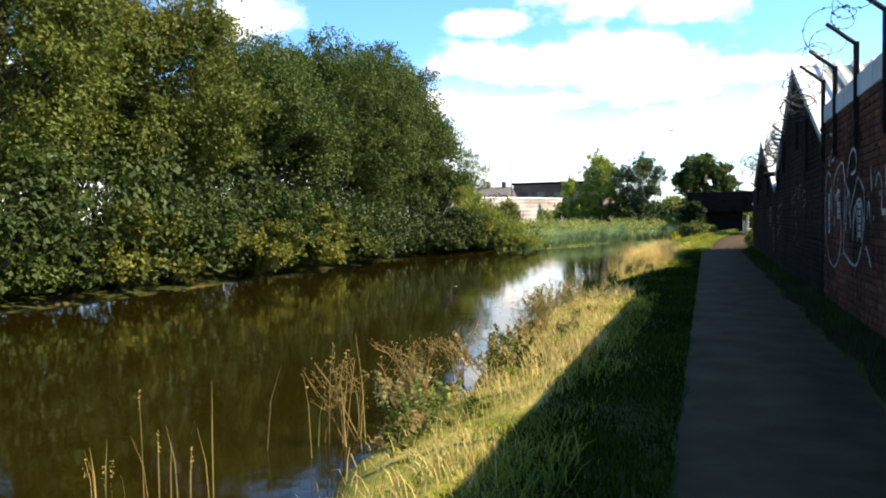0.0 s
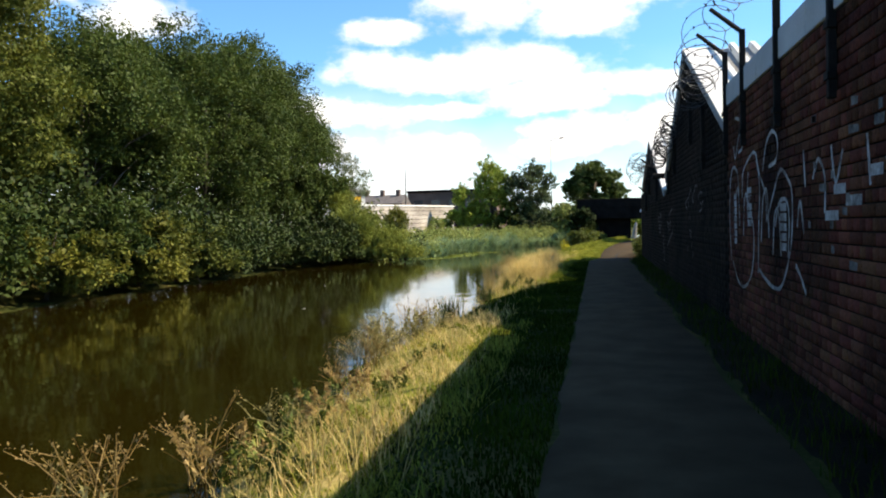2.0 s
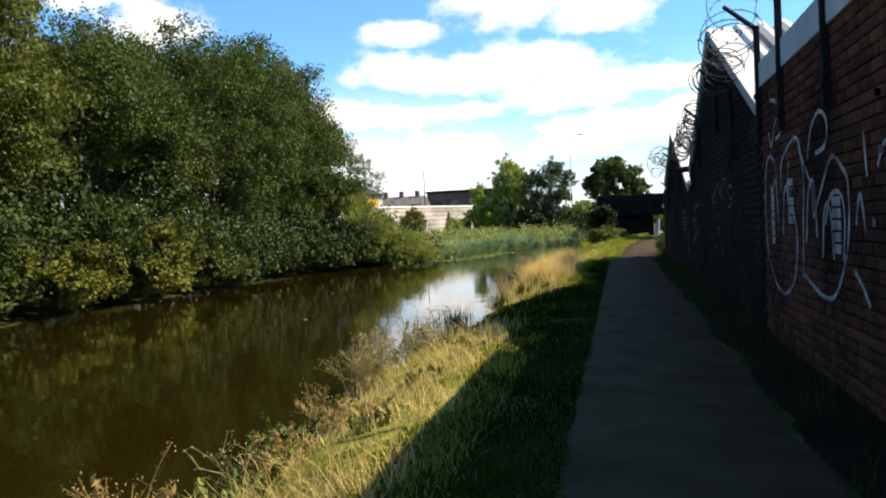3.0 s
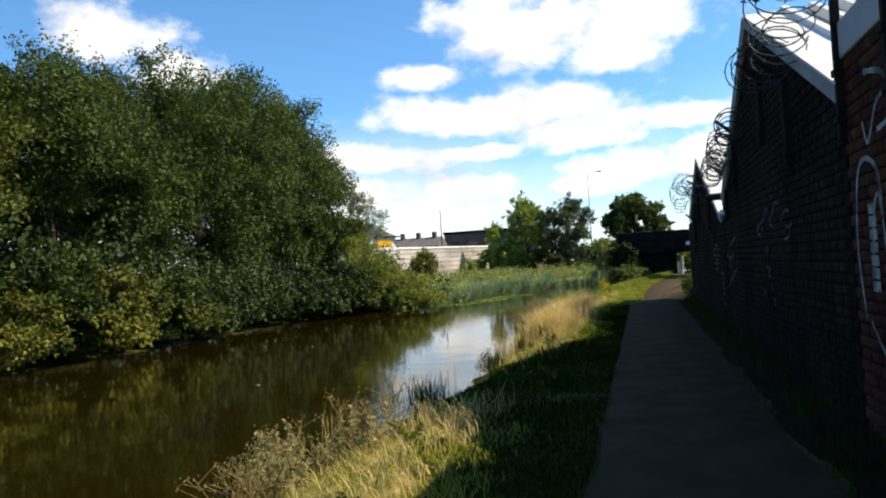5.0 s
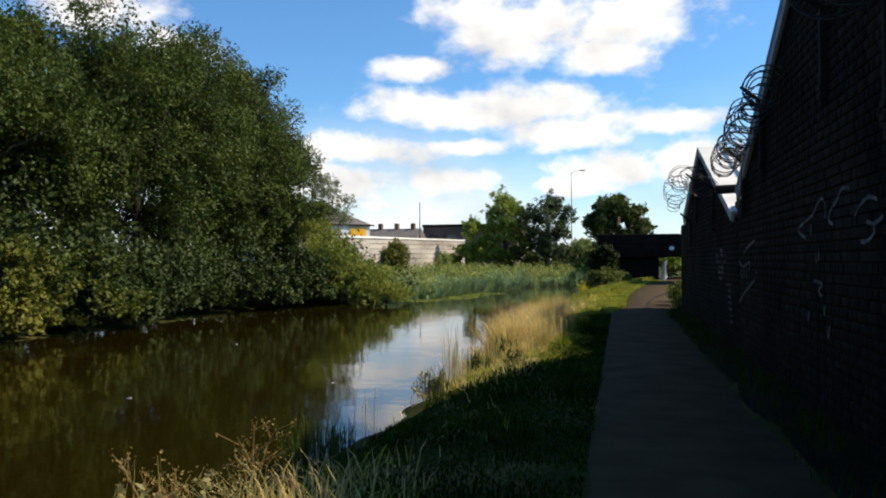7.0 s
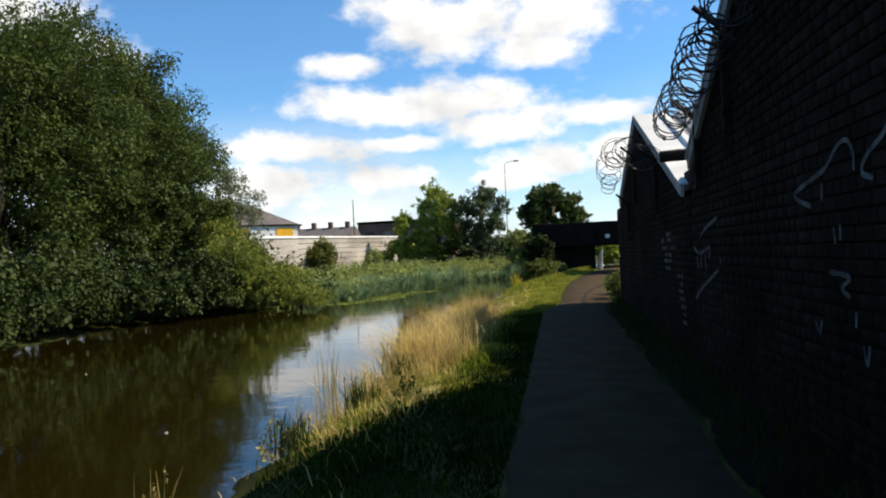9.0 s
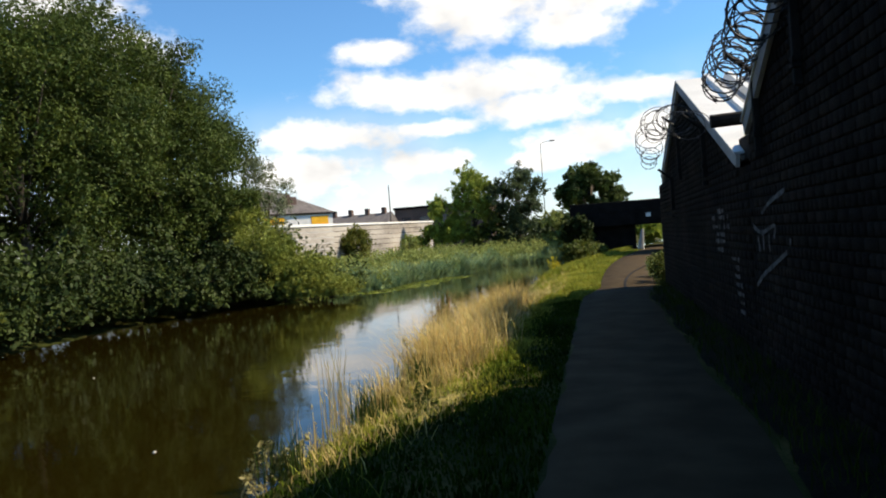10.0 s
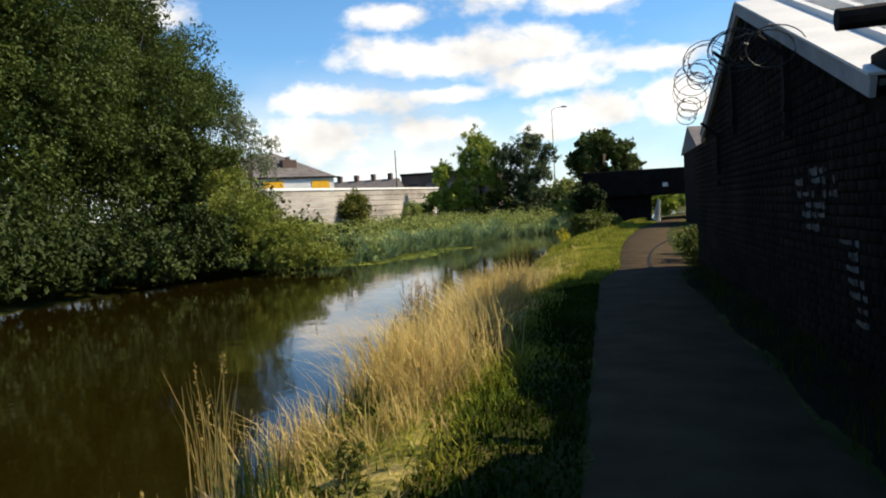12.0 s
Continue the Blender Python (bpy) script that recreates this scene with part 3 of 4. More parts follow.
for x, y, top, r in ((-11.5, 39.2, 2.5, 1.1), (-10.5, 38.8, 1.6, 1.0), (-9.6, 38.8, 1.0, 0.9), (-8.9, 38.9, 0.5, 0.65), (-12.4, 40.6, 3.3, 1.0)):
    tree("sallow_bush", "pale yellow green sallow bush leaning over the water", x, y, -0.15, top, -0.5, r, r, 250, 60, 0.125, M_SALLOW, 0.5, limbs=8, lumps=36, long=3.4, up=-0.4, trunk=0.05, group="bank shrubs", cat="bush")

# dense undergrowth below the trees
n = 62000
y = rng.uniform(-4, 43, n)
x = FB_(y) + 0.35 - rng.uniform(0, 1, n) ** 1.3 * 8.0
P = np.stack([x, y, rng.uniform(0.0, 1, n) ** 0.8 * np.clip((FB_(y) + 0.9 - x) * 1.2, 0.3, 1) * (2.3 - 0.9 * np.clip((y - 25) / 3, 0, 1) + 0.9 * np.sin(y * 1.3) + 0.5 * np.sin(x * 2 + y * 3.1))], 1)
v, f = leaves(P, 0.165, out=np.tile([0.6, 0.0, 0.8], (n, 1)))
tagged(raw("undergrowth", v, f, M_LEAF_SHADE), "dense undergrowth darkened as shade below the bank trees", "undergrowth", kind="stuff")

# trees by the bridge and beyond
tree("tree", "bright green feathery young tree beside the canal", -10.3, 80.0, 0.2, 8.4, -0.4, 3.1, 2.7, 420, 44, 0.22, M_FRESH, 0.66, taper=0.68, limbs=6, lumps=96, long=2.4, group="trees by the bridge")
tree("tree", "bright green leafy tree beside the canal", -13.0, 79.5, 0.3, 5.0, 0.1, 1.8, 1.8, 180, 34, 0.24, M_FRESH, 0.7, limbs=5, lumps=16, long=2.4, group="trees by the bridge")
for x, y, top, m_ in ((-11.4, 78.6, 3.6, M_FRESH), (-8.6, 78.4, 3.3, M_LEAF_MID), (-5.9, 78.4, 3.2, M_WILLOW), (-13.6, 78.2, 2.6, M_FRESH)):
    tree("bush", "leafy green bush at the foot of the trees", x, y, 0.0, top, -0.2, 1.7, 1.4, 130, 34, 0.22, m_, 0.6, limbs=5, lumps=26, trunk=0.07, group="trees by the bridge", cat="bush")
tree("tree", "dark willow tree with a rounded crown", -6.4, 80.0, 0.0, 7.5, 0.1, 2.3, 2.2, 460, 44, 0.22, M_WILLOW, 0.8, limbs=6, lumps=80, long=2.6, group="trees by the bridge")
tree("tree", "rounded dark tree standing behind the bridge", -0.2, 96.0, 0.5, 8.4, 1.2, 3.3, 3.4, 560, 44, 0.30, M_LEAF_DARK, 0.95, limbs=6, lumps=70, trunk=0.3, group="trees by the bridge")
tree("bush", "yellow green bush beside the bridge", -2.7, 65.2, -0.2, 2.9, 0.2, 0.8, 0.8, 80, 34, 0.17, M_LEAF_LIGHT, 0.45, limbs=4, lumps=18, trunk=0.06, group="trees by the bridge", cat="bush")
tree("bush", "bush against the bridge, darkened as shade", -1.3, 65.2, -0.2, 2.1, 0.0, 1.2, 0.7, 150, 40, 0.2, M_LEAF_SHADE, 0.5, limbs=4, lumps=26, trunk=0.06, group="trees by the bridge", cat="bush")
tree("bush", "green low bush on the bank by the path", -0.6, 57.5, -0.2, 0.6, 0.0, 1.2, 2.0, 130, 36, 0.16, M_LEAF_MID, 0.38, limbs=4, trunk=0.05, group="trees by the bridge", cat="bush")
tree("bush", "olive low bush on the bank by the path", -0.9, 52.5, -0.25, 0.9, 0.0, 0.9, 1.8, 90, 34, 0.15, M_LEAF_MID, 0.3, limbs=4, trunk=0.04, group="trees by the bridge", cat="bush")
for x, y in ((4.2, 83.0), (6.6, 86.0)):
    tree("bush", "sunlit yellow green bush beyond the bridge", x, y, -0.1, 1.9, -0.1, 1.6, 1.4, 110, 34, 0.24, M_FRESH, 0.5, limbs=4, trunk=0.06, group="trees by the bridge", cat="bush", lumps=18)
for x, y in ((-3.6, 82.0), (-1.6, 80.5), (0.8, 79.0)):
    tree("bush", "added bush blocking the bright gap behind the bridge", x, y, -0.3, 3.4, -0.1, 2.3, 1.6, 130, 40, 0.3, M_LEAF_DARK, 0.6, limbs=4, trunk=0.08, group="trees by the bridge", cat="bush")
tree("bush", "small leafy bush at the end of the wall", 1.75, 33.0, 0.0, 0.8, 0.0, 0.55, 0.9, 60, 40, 0.08, M_LEAF_MID, 0.2, limbs=4, trunk=0.03, group="wall foot plants", cat="bush")
tree("bush", "small leafy bush at the foot of the wall", 1.9, 35.2, 0.0, 0.6, 0.0, 0.5, 0.9, 50, 40, 0.08, M_LEAF_LIGHT, 0.2, limbs=4, trunk=0.03, group="wall foot plants", cat="bush")
tree("bush", "yellowing bush against the pale wall", -16.0, 64.5, 0.1, 2.9, 0.0, 1.0, 1.3, 110, 40, 0.17, M_LEAF_YEL, 0.4, limbs=4, trunk=0.06, group="wall bushes", cat="bush")
tree("bush", "straggly olive bush against the pale wall", -15.0, 75.0, 0.1, 2.2, 0.0, 0.8, 1.4, 80, 34, 0.16, M_LEAF_LIGHT, 0.4, limbs=4, trunk=0.05, group="wall bushes", cat="bush")


def blades(x, y, z, h, w, lean, arch=0.35):
    """Bent grass blades of two quads each."""
    n = len(x)
    a = rng.uniform(0, 2 * np.pi, n)
    dx, dy = np.cos(a) * lean * h, np.sin(a) * lean * h
    sx, sy = -np.sin(a) * w, np.cos(a) * w
    base = np.stack([x, y, z], 1)
    mid = base + np.stack([dx * arch, dy * arch, h * 0.6], 1)
    tip = base + np.stack([dx, dy, h * (1 - 0.15 * np.abs(lean))], 1)
    s = np.stack([sx, sy, 0 * sx], 1)
    v = np.stack([base - s, base + s, mid - s * 0.8, mid + s * 0.8, tip - s * 0.15, tip + s * 0.15], 1).reshape(-1, 3)
    i = np.arange(n)[:, None] * 6
    f = np.concatenate([i + [0, 1, 3, 2], i + [2, 3, 5, 4]], 1).reshape(-1, 4)
    return v, f


GZ = np.vectorize(ground_z)
NB = np.vectorize(near_bank)
BEND = np.vectorize(bend)
FB = np.vectorize(far_bank)


def strip(n, y0, y1, u0, u1, near=0.0):
    """Random places between the water's edge (u = 0) and the path's edge (u = 1)."""
    y = y0 + (y1 - y0) * rng.uniform(0, 1, n) ** (1 + near)
    u = rng.uniform(u0, u1, n)
    b = NB(y)
    x = b + u * (-0.30 + BEND(y) - b)
    return x, y, GZ(x, y)


# matted dead grass under the blades on the bank slope
tv, tf = [], []
tys = [round(1.5 + 0.25 * i, 2) for i in range(176)]
TU = 9
for yy in tys:
    b_ = near_bank(yy)
    for k in range(TU):
        xx = b_ - 0.05 + (k / (TU - 1)) * (0.56 + 0.07 * math.sin(yy * 1.3)) * (-0.30 + bend(yy) - b_)
        lump = 0.035 + 0.03 * noise.noise((xx * 4.0, yy * 4.0, 3.0))
        if k == TU - 1 or abs(yy - 17.0) < 2.6:
            lump = -0.06
        tv.append((xx, yy, ground_z(xx, yy) + lump))
tf = [(j * TU + i, j * TU + i + 1, (j + 1) * TU + i + 1, (j + 1) * TU + i) for j in range(len(tys) - 1) for i in range(TU - 1)]
tagged(raw("thatch", tv, tf, M_THATCH, smooth=True), "matted dry grass thatch on the bank slope", "thatch", kind="structure")

# short turf in two colours: dark where the walls shade it, lighter where sunlit
x, y, z = strip(95000, 2.5, 44, 0.12, 1.0, 0.25)
keep = rng.uniform(0, 1, len(x)) < 0.35 + 0.65 * np.clip((x - NB(y)) / 0.9, 0, 1)
x, y, z = x[keep], y[keep], z[keep]
h = rng.uniform(0.022, 0.062, len(x)) * (1 + 0.4 * np.sin(x * 4 + y * 2.3) * np.sin(y * 1.1 - x * 3))
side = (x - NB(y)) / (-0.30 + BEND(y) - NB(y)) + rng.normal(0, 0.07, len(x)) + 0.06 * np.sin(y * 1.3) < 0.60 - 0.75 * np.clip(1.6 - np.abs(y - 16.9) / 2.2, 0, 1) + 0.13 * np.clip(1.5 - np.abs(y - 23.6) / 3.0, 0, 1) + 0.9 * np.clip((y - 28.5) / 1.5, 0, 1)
for name, m_, k, lab in (("grass", M_TURF_SHADE, ~side, "short grass beside the towpath, darkened as shade"), ("bank_turf", M_GRASS, side, "yellowing short grass, the lighter copy for sunlit ground")):
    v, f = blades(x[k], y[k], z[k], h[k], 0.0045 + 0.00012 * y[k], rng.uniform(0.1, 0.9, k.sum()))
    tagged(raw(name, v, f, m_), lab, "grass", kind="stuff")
# verge along the wall, in the same shade-dark turf colour
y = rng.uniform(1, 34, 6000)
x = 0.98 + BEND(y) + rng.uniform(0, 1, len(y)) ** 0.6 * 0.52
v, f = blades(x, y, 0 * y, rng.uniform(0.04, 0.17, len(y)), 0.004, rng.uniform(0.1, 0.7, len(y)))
tagged(raw("weeds", v, f, M_TURF_SHADE), "low weeds along the foot of the wall", "weeds", kind="stuff")
# dry tall grass in tufts along the water
tx, ty, tz = strip(520, 3.0, 42, -0.02, 0.52)
far_tall = np.clip((ty - 20.6) / 2.2, 0, 1) * np.clip((29.8 - ty) / 1.5, 0, 1)
bare = np.maximum(np.clip(1.5 - np.abs(ty - 16.9) / 2.7, 0, 1), (ty < 10) * np.clip(1.2 - (tx - NB(ty)) / 0.5, 0, 0.8))
wave = np.clip(np.sin(ty * 0.9 + 0.6), 0, 1)
dens = (0.20 + 0.34 * wave * rng.uniform(0, 1.3, len(ty))) * (1 - 0.97 * bare) * np.clip((33 - ty) / 4, 0.15, 1) + 0.30 * far_tall * (tx - NB(ty) < 0.75)
tall = 0.17 + 0.10 * wave * (ty < 16) - 0.07 * bare + 0.36 * far_tall
per = (dens * 95).astype(int)
idx = np.repeat(np.arange(len(tx)), per)
x = tx[idx] + rng.normal(0, 0.11, len(idx))
y = ty[idx] + rng.normal(0, 0.13, len(idx))
h = tall[idx] * rng.uniform(0.5, 1.35, len(idx))
v, f = blades(x, y, np.maximum(GZ(x, y), WATER_Z - 0.03), h, 0.0022 + 0.00009 * y, rng.uniform(0.05, 1.25, len(idx)), 0.45)
tagged(raw("dry_grass", v, f, M_STRAW), "tall dry straw coloured grass along the water's edge", "dry grass", kind="stuff")
x, y, z = strip(34000, 3.0, 40, 0.0, 0.75)
patch = 0.6 + 0.55 * np.sin(x * 3.1 + 1.7 * np.sin(y * 0.9)) * np.sin(y * 1.9 + x) + 0.25 * np.sin(x * 7.3 - y * 4.1)
ok = (rng.uniform(0, 1, len(x)) > np.clip(1.6 - np.abs(y - 17.0) / 2.4, 0, 0.96)) & (rng.uniform(0, 1, len(x)) > (y < 10) * np.clip(1.2 - (x - NB(y)) / 0.5, 0, 0.8)) & (rng.uniform(0, 1, len(x)) < 0.15 + patch)
x, y, z, patch = x[ok], y[ok], z[ok], patch[ok]
v, f = blades(x, y, z, rng.uniform(0.04, 0.18, len(x)) * patch.clip(0.2, 1.3), 0.003 + 0.0001 * y, rng.uniform(0.3, 1.6, len(x)), 0.5)
tagged(raw("rough_grass", v, f, M_GRASS), "rough green grass among the straw", "grass", kind="stuff")
x, y, z = strip(11000, 3.0, 34, 0.0, 0.6)
ok = (rng.uniform(0, 1, len(x)) < np.clip((y - 4) / 5, 0.3, 1)) & (rng.uniform(0, 1, len(x)) > np.clip(1.6 - np.abs(y - 17.2) / 2.4, 0, 0.97))
x, y, z = x[ok], y[ok], z[ok]
patch = 0.6 + 0.5 * np.sin(x * 2.7 + 2.1 * np.sin(y * 1.1 + 2)) * np.sin(y * 2.3 - x)
v, f = blades(x, y, z, rng.uniform(0.06, 0.26, len(x)) * patch.clip(0.25, 1.2), 0.003 + 0.0001 * y, rng.uniform(0.5, 1.3, len(x)))
tagged(raw("fallen_straw", v, f, M_STRAW), "pale fallen straw on the bank", "dry grass", kind="stuff")

# fresh lawn beyond the sheds
n = 24000
y = rng.uniform(29, 62, n)
x = NB(y) + rng.uniform(0.2, 1, n) * (BEND(y) - 0.28 - NB(y))
v, f = blades(x, y, GZ(x, y), rng.uniform(0.04, 0.10, n), 0.011, rng.uniform(0.2, 0.8, n))
tagged(raw("verge_grass", v, f, M_GRASS), "sunlit yellow green grass beside the path", "grass", kind="stuff")

# reeds and nettles on the far bank
n = 34000
y = rng.uniform(41, 78, n)
x = FB(y) + 0.35 - rng.uniform(0, 1, n) ** 1.5 * 2.0
v, f = blades(x, y, np.maximum(GZ(x, y), WATER_Z - 0.1), rng.uniform(0.3, 0.95, n) * (0.70 + 0.42 * np.sin(y * 1.1) * np.sin(x * 2 + y * 0.4) + 0.22 * np.sin(y * 2.7 + x * 3.1)).clip(0.15, 1.3), 0.03, rng.uniform(0.1, 0.8, n))
tagged(raw("reeds", v, f, M_REED), "blue green reeds along the far waterline", "reeds", kind="stuff")
n = 48000
y = rng.uniform(39, 86, n)
x = FB(y) + 0.3 - rng.uniform(0, 1, n) * (FB(y) + 17.3).clip(1, 14)
z = GZ(x, y)
cell = np.sin(np.floor(x * 2.2) * 12.9898 + np.floor(y * 1.6) * 78.233) * 43758.5453
cell = cell - np.floor(cell)
P = np.stack([x, y, z + rng.uniform(0.1, 1.0, n) * (0.35 + 0.75 * cell + 0.2 * np.sin(x * 0.8 + y * 0.5))], 1)
v, f = leaves(P, 0.18, long=2.2)
tagged(raw("nettles", v, f, M_LEAF_LIGHT), "tangled pale green nettles and brambles", "nettles", kind="stuff")
n = 9000
y = rng.uniform(40, 66, n)
x = near_bank(0) + BEND(y) * 0.9 + rng.uniform(-0.3, 1.2, n)
v, f = blades(x, y, np.maximum(GZ(x, y), WATER_Z), rng.uniform(0.1, 0.3, n), 0.012, rng.uniform(0.1, 0.6, n))
tagged(raw("bank_grass", v, f, M_GRASS), "pale grass along the bend of the bank", "grass", kind="stuff")


# floating weed by the far bank
n = 500
y = rng.uniform(41, 50, n)
x = FB(y) + 0.6 + rng.uniform(0, 1, n) ** 2 * 1.6
a = rng.uniform(0, 2 * np.pi, n)
r = rng.uniform(0.05, 0.13, n)
ang = a[:, None] + np.arange(6) * np.pi / 3
V = np.stack([x[:, None] + np.cos(ang) * r[:, None], y[:, None] + np.sin(ang) * r[:, None], np.full((n, 6), WATER_Z + 0.006)], 2).reshape(-1, 3)
i6 = np.arange(n)[:, None] * 6
F = np.concatenate([i6 + [0, 1, 2, 3], i6 + [0, 3, 4, 5]], 1).reshape(-1, 4)
tagged(raw("floating_weed", V, F, M_FRESH), "bright green floating weed on the water", "water weed", kind="stuff")

# dead flower stalks in front of the water
def dead_weed(x, y, height, spread, stems, material, label, name="dead_weed", head=0.012):
    z = max(ground_z(x, y), WATER_Z - 0.02)
    t = empty(name, label, "weed", "dead stalks on the bank", at=(x, y, z))
    bm = bmesh.new()
    tips = []
    for _ in range(stems):
        a, r = rng.uniform(0, 2 * math.pi), spread * rng.uniform(0.2, 1.0)
        hh = height * rng.uniform(0.6, 1.05)
        b0 = Vector((rng.normal(0, 0.06), rng.normal(0, 0.06), -0.02))
        e = Vector((math.cos(a) * r, math.sin(a) * r, hh))
        m_ = b0.lerp(e, 0.55) + Vector((0, 0, 0.06))
        tube(bm, [b0, m_, e], [0.006, 0.0045, 0.0025], 4)
        tips.append(e)
        for _k in range(5):
            s = b0.lerp(e, rng.uniform(0.4, 0.95))
            w = s + Vector((rng.normal(0, 0.08), rng.normal(0, 0.08), rng.uniform(0.03, 0.14)))
            tube(bm, [s, w], [0.003, 0.0018], 3)
            tips.append(w)
    tagged(part("stalk", bm, material, t), kind="stuff")
    T = np.array([tuple(p) for p in tips])
    P = (T[:, None] + rng.normal(0, 0.018, (len(T), 4, 3))).reshape(-1, 3)
    v, f = leaves(P, head * 1.7, long=1.6)
    tagged(raw("seed_head", v, f, material, t), kind="stuff")
    return t


for x, y, hh, sp, st in ((-2.65, 5.9, 0.62, 0.35, 10), (-2.45, 6.6, 0.55, 0.3, 9), (-2.7, 7.5, 0.55, 0.4, 11), (-2.55, 8.3, 0.5, 0.35, 9), (-2.45, 10.9, 0.36, 0.25, 8), (-2.55, 12.0, 0.5, 0.3, 9), (-2.7, 13.2, 0.5, 0.3, 9), (-2.5, 14.0, 0.55, 0.3, 10), (-2.55, 15.2, 0.45, 0.25, 8), (-2.6, 26.4, 0.75, 0.25, 16), (-2.65, 27.6, 0.8, 0.3, 14)):
    dead_weed(x, y, hh, sp, st, M_WEED, "rusty brown dead flower stalks at the water's edge")
for x, y, hh, sp, st in ((-2.45, 9.3, 0.34, 0.25, 7), (-2.45, 12.2, 0.48, 0.3, 10), (-2.75, 12.4, 0.4, 0.25, 9), (-2.5, 13.2, 0.42, 0.3, 10), (-2.3, 14.4, 0.4, 0.25, 8)):
    dead_weed(x, y, hh, sp, st, M_OLIVE, "olive dry weeds tangled at the water's edge")
for x, y, hh in ((-2.30, 15.5, 0.42), (-2.45, 16.4, 0.36), (-1.9, 20.3, 0.4), (-2.2, 19.2, 0.34), (-2.5, 25.4, 0.5), (-1.75, 21.6, 0.36)):
    rc = empty("rush_clump", "dark green clump of rushes on the bank", "rushes", "rush clumps", at=(x, y, ground_z(x, y)))
    nn_ = 90
    v, f = blades(rng.normal(0, 0.09, nn_), rng.normal(0, 0.11, nn_), np.full(nn_, -0.02), hh * rng.uniform(0.6, 1.2, nn_), 0.006, rng.uniform(0.05, 0.5, nn_))
    tagged(raw("blade", v, f, M_LEAF_DARK, rc), kind="stuff")


def leafy_weed(x, y, height, stems, material, label):
    z = max(ground_z(x, y), WATER_Z - 0.02)
    t = empty("leafy_weed", label, "weed", "leafy weeds on the bank", at=(x, y, z))
    pts, nr = [], []
    bm = bmesh.new()
    for _ in range(stems):
        b0 = Vector((rng.normal(0, 0.09), rng.normal(0, 0.11), -0.03))
        e = b0 + Vector((rng.normal(0, 0.12), rng.normal(0, 0.12), height * rng.uniform(0.5, 1.05)))
        m_ = b0.lerp(e, 0.5) + Vector((rng.normal(0, 0.02), rng.normal(0, 0.02), 0))
        tube(bm, [b0, m_, e], [0.005, 0.004, 0.002], 4)
        for q in np.arange(0.25, 1.02, 0.035):
            c = b0.lerp(m_, q * 2) if q < 0.5 else m_.lerp(e, q * 2 - 1)
            for _k in range(2):
                a = rng.uniform(0, 6.28)
                o = Vector((math.cos(a), math.sin(a), 0.3)) * (0.055 * (1.25 - q))
                pts.append(tuple(c + o))
    tagged(part("stalk", bm, material, t), kind="stuff")
    v, f = leaves(np.array(pts), 0.055, long=2.6)
    tagged(raw("leaf", v, f, material, t), kind="stuff")


for x, y, hh, st in ((-2.5, 12.6, 0.55, 12), (-2.7, 13.0, 0.5, 12), (-2.4, 13.7, 0.5, 10), (-2.6, 7.0, 0.4, 10), (-2.35, 14.0, 0.36, 10), (-2.3, 19.0, 0.35, 8), (-2.4, 24.8, 0.6, 8)):
    leafy_weed(x, y, hh, st, M_OLIVE, "upright pale leafy weed at the water's edge")


for k in range(16):
    wy = 5.4 + 0.38 * k + rng.uniform(-0.15, 0.15)
    wx = near_bank(wy) + rng.uniform(-0.22, 0.35)
    leafy_weed(wx, wy, rng.uniform(0.22, 0.42), 7, (M_LEAF_MID, M_WEED, M_LEAF_LIGHT)[k % 3], ("green leafy weed on the water's edge", "brown withered weed on the water's edge", "pale green weed on the water's edge")[k % 3])


for k in range(22):
    wy = 6.0 + 1.0 * k + rng.uniform(-0.4, 0.4)
    if abs(wy - 17.0) < 2.6:
        continue
    wx = near_bank(wy) + rng.uniform(0.25, 0.95)
    leafy_weed(wx, wy, rng.uniform(0.10, 0.20), 6, (M_LEAF_MID, M_GRASS)[k % 2], "low green weed in the dry bank grass")


M_RAGWORT = leafmat("yellow ragwort flowers", (0.42, 0.36, 0.02), (0.70, 0.60, 0.04), trans=0.3)
leafy_weed(-1.75, 46.5, 0.75, 16, M_RAGWORT, "yellow flowering ragwort on the far bank edge")


def grass_stalks(x, y, height, n, spread):
    z = max(ground_z(x, y), WATER_Z - 0.03)
    t = empty("tall_stalks", "thin dry straw stalks standing at the water's edge", "dry stalks", "dead stalks on the bank", at=(x, y, z))
    hh = height * rng.uniform(0.55, 1.1, n)
    v, f = blades(rng.normal(0, spread, n), rng.normal(0, spread, n), np.full(n, -0.03), hh, 0.0035, rng.uniform(0.02, 0.25, n), 0.3)
    tagged(raw("stalk", v, f, M_STRAW, t), kind="stuff")
    tips = v.reshape(-1, 6, 3)[: max(3, n // 5), 4]
    P = (tips[:, None] - np.array([0, 0, 1.0]) * rng.uniform(0, 0.12, (len(tips), 14, 1)) + rng.normal(0, 0.005, (len(tips), 14, 3))).reshape(-1, 3)
    v, f = leaves(P, 0.018, long=2.2)
    tagged(raw("seed_head", v, f, M_STRAW, t), kind="stuff")


for x, y, hh, n, sp in ((-3.0, 4.3, 0.75, 9, 0.12), (-3.45, 4.35, 0.5, 6, 0.08), (-2.6, 5.6, 0.8, 8, 0.15), (-2.9, 14.3, 0.55, 9, 0.1), (-2.38, 20.7, 0.9, 44, 0.07), (-2.35, 21.2, 0.5, 24, 0.12), (-2.45, 17.4, 0.45, 10, 0.08), (-2.2, 24.0, 0.7, 40, 0.15), (-2.15, 19.8, 0.4, 24, 0.12)):
    grass_stalks(x, y, hh, n, sp)

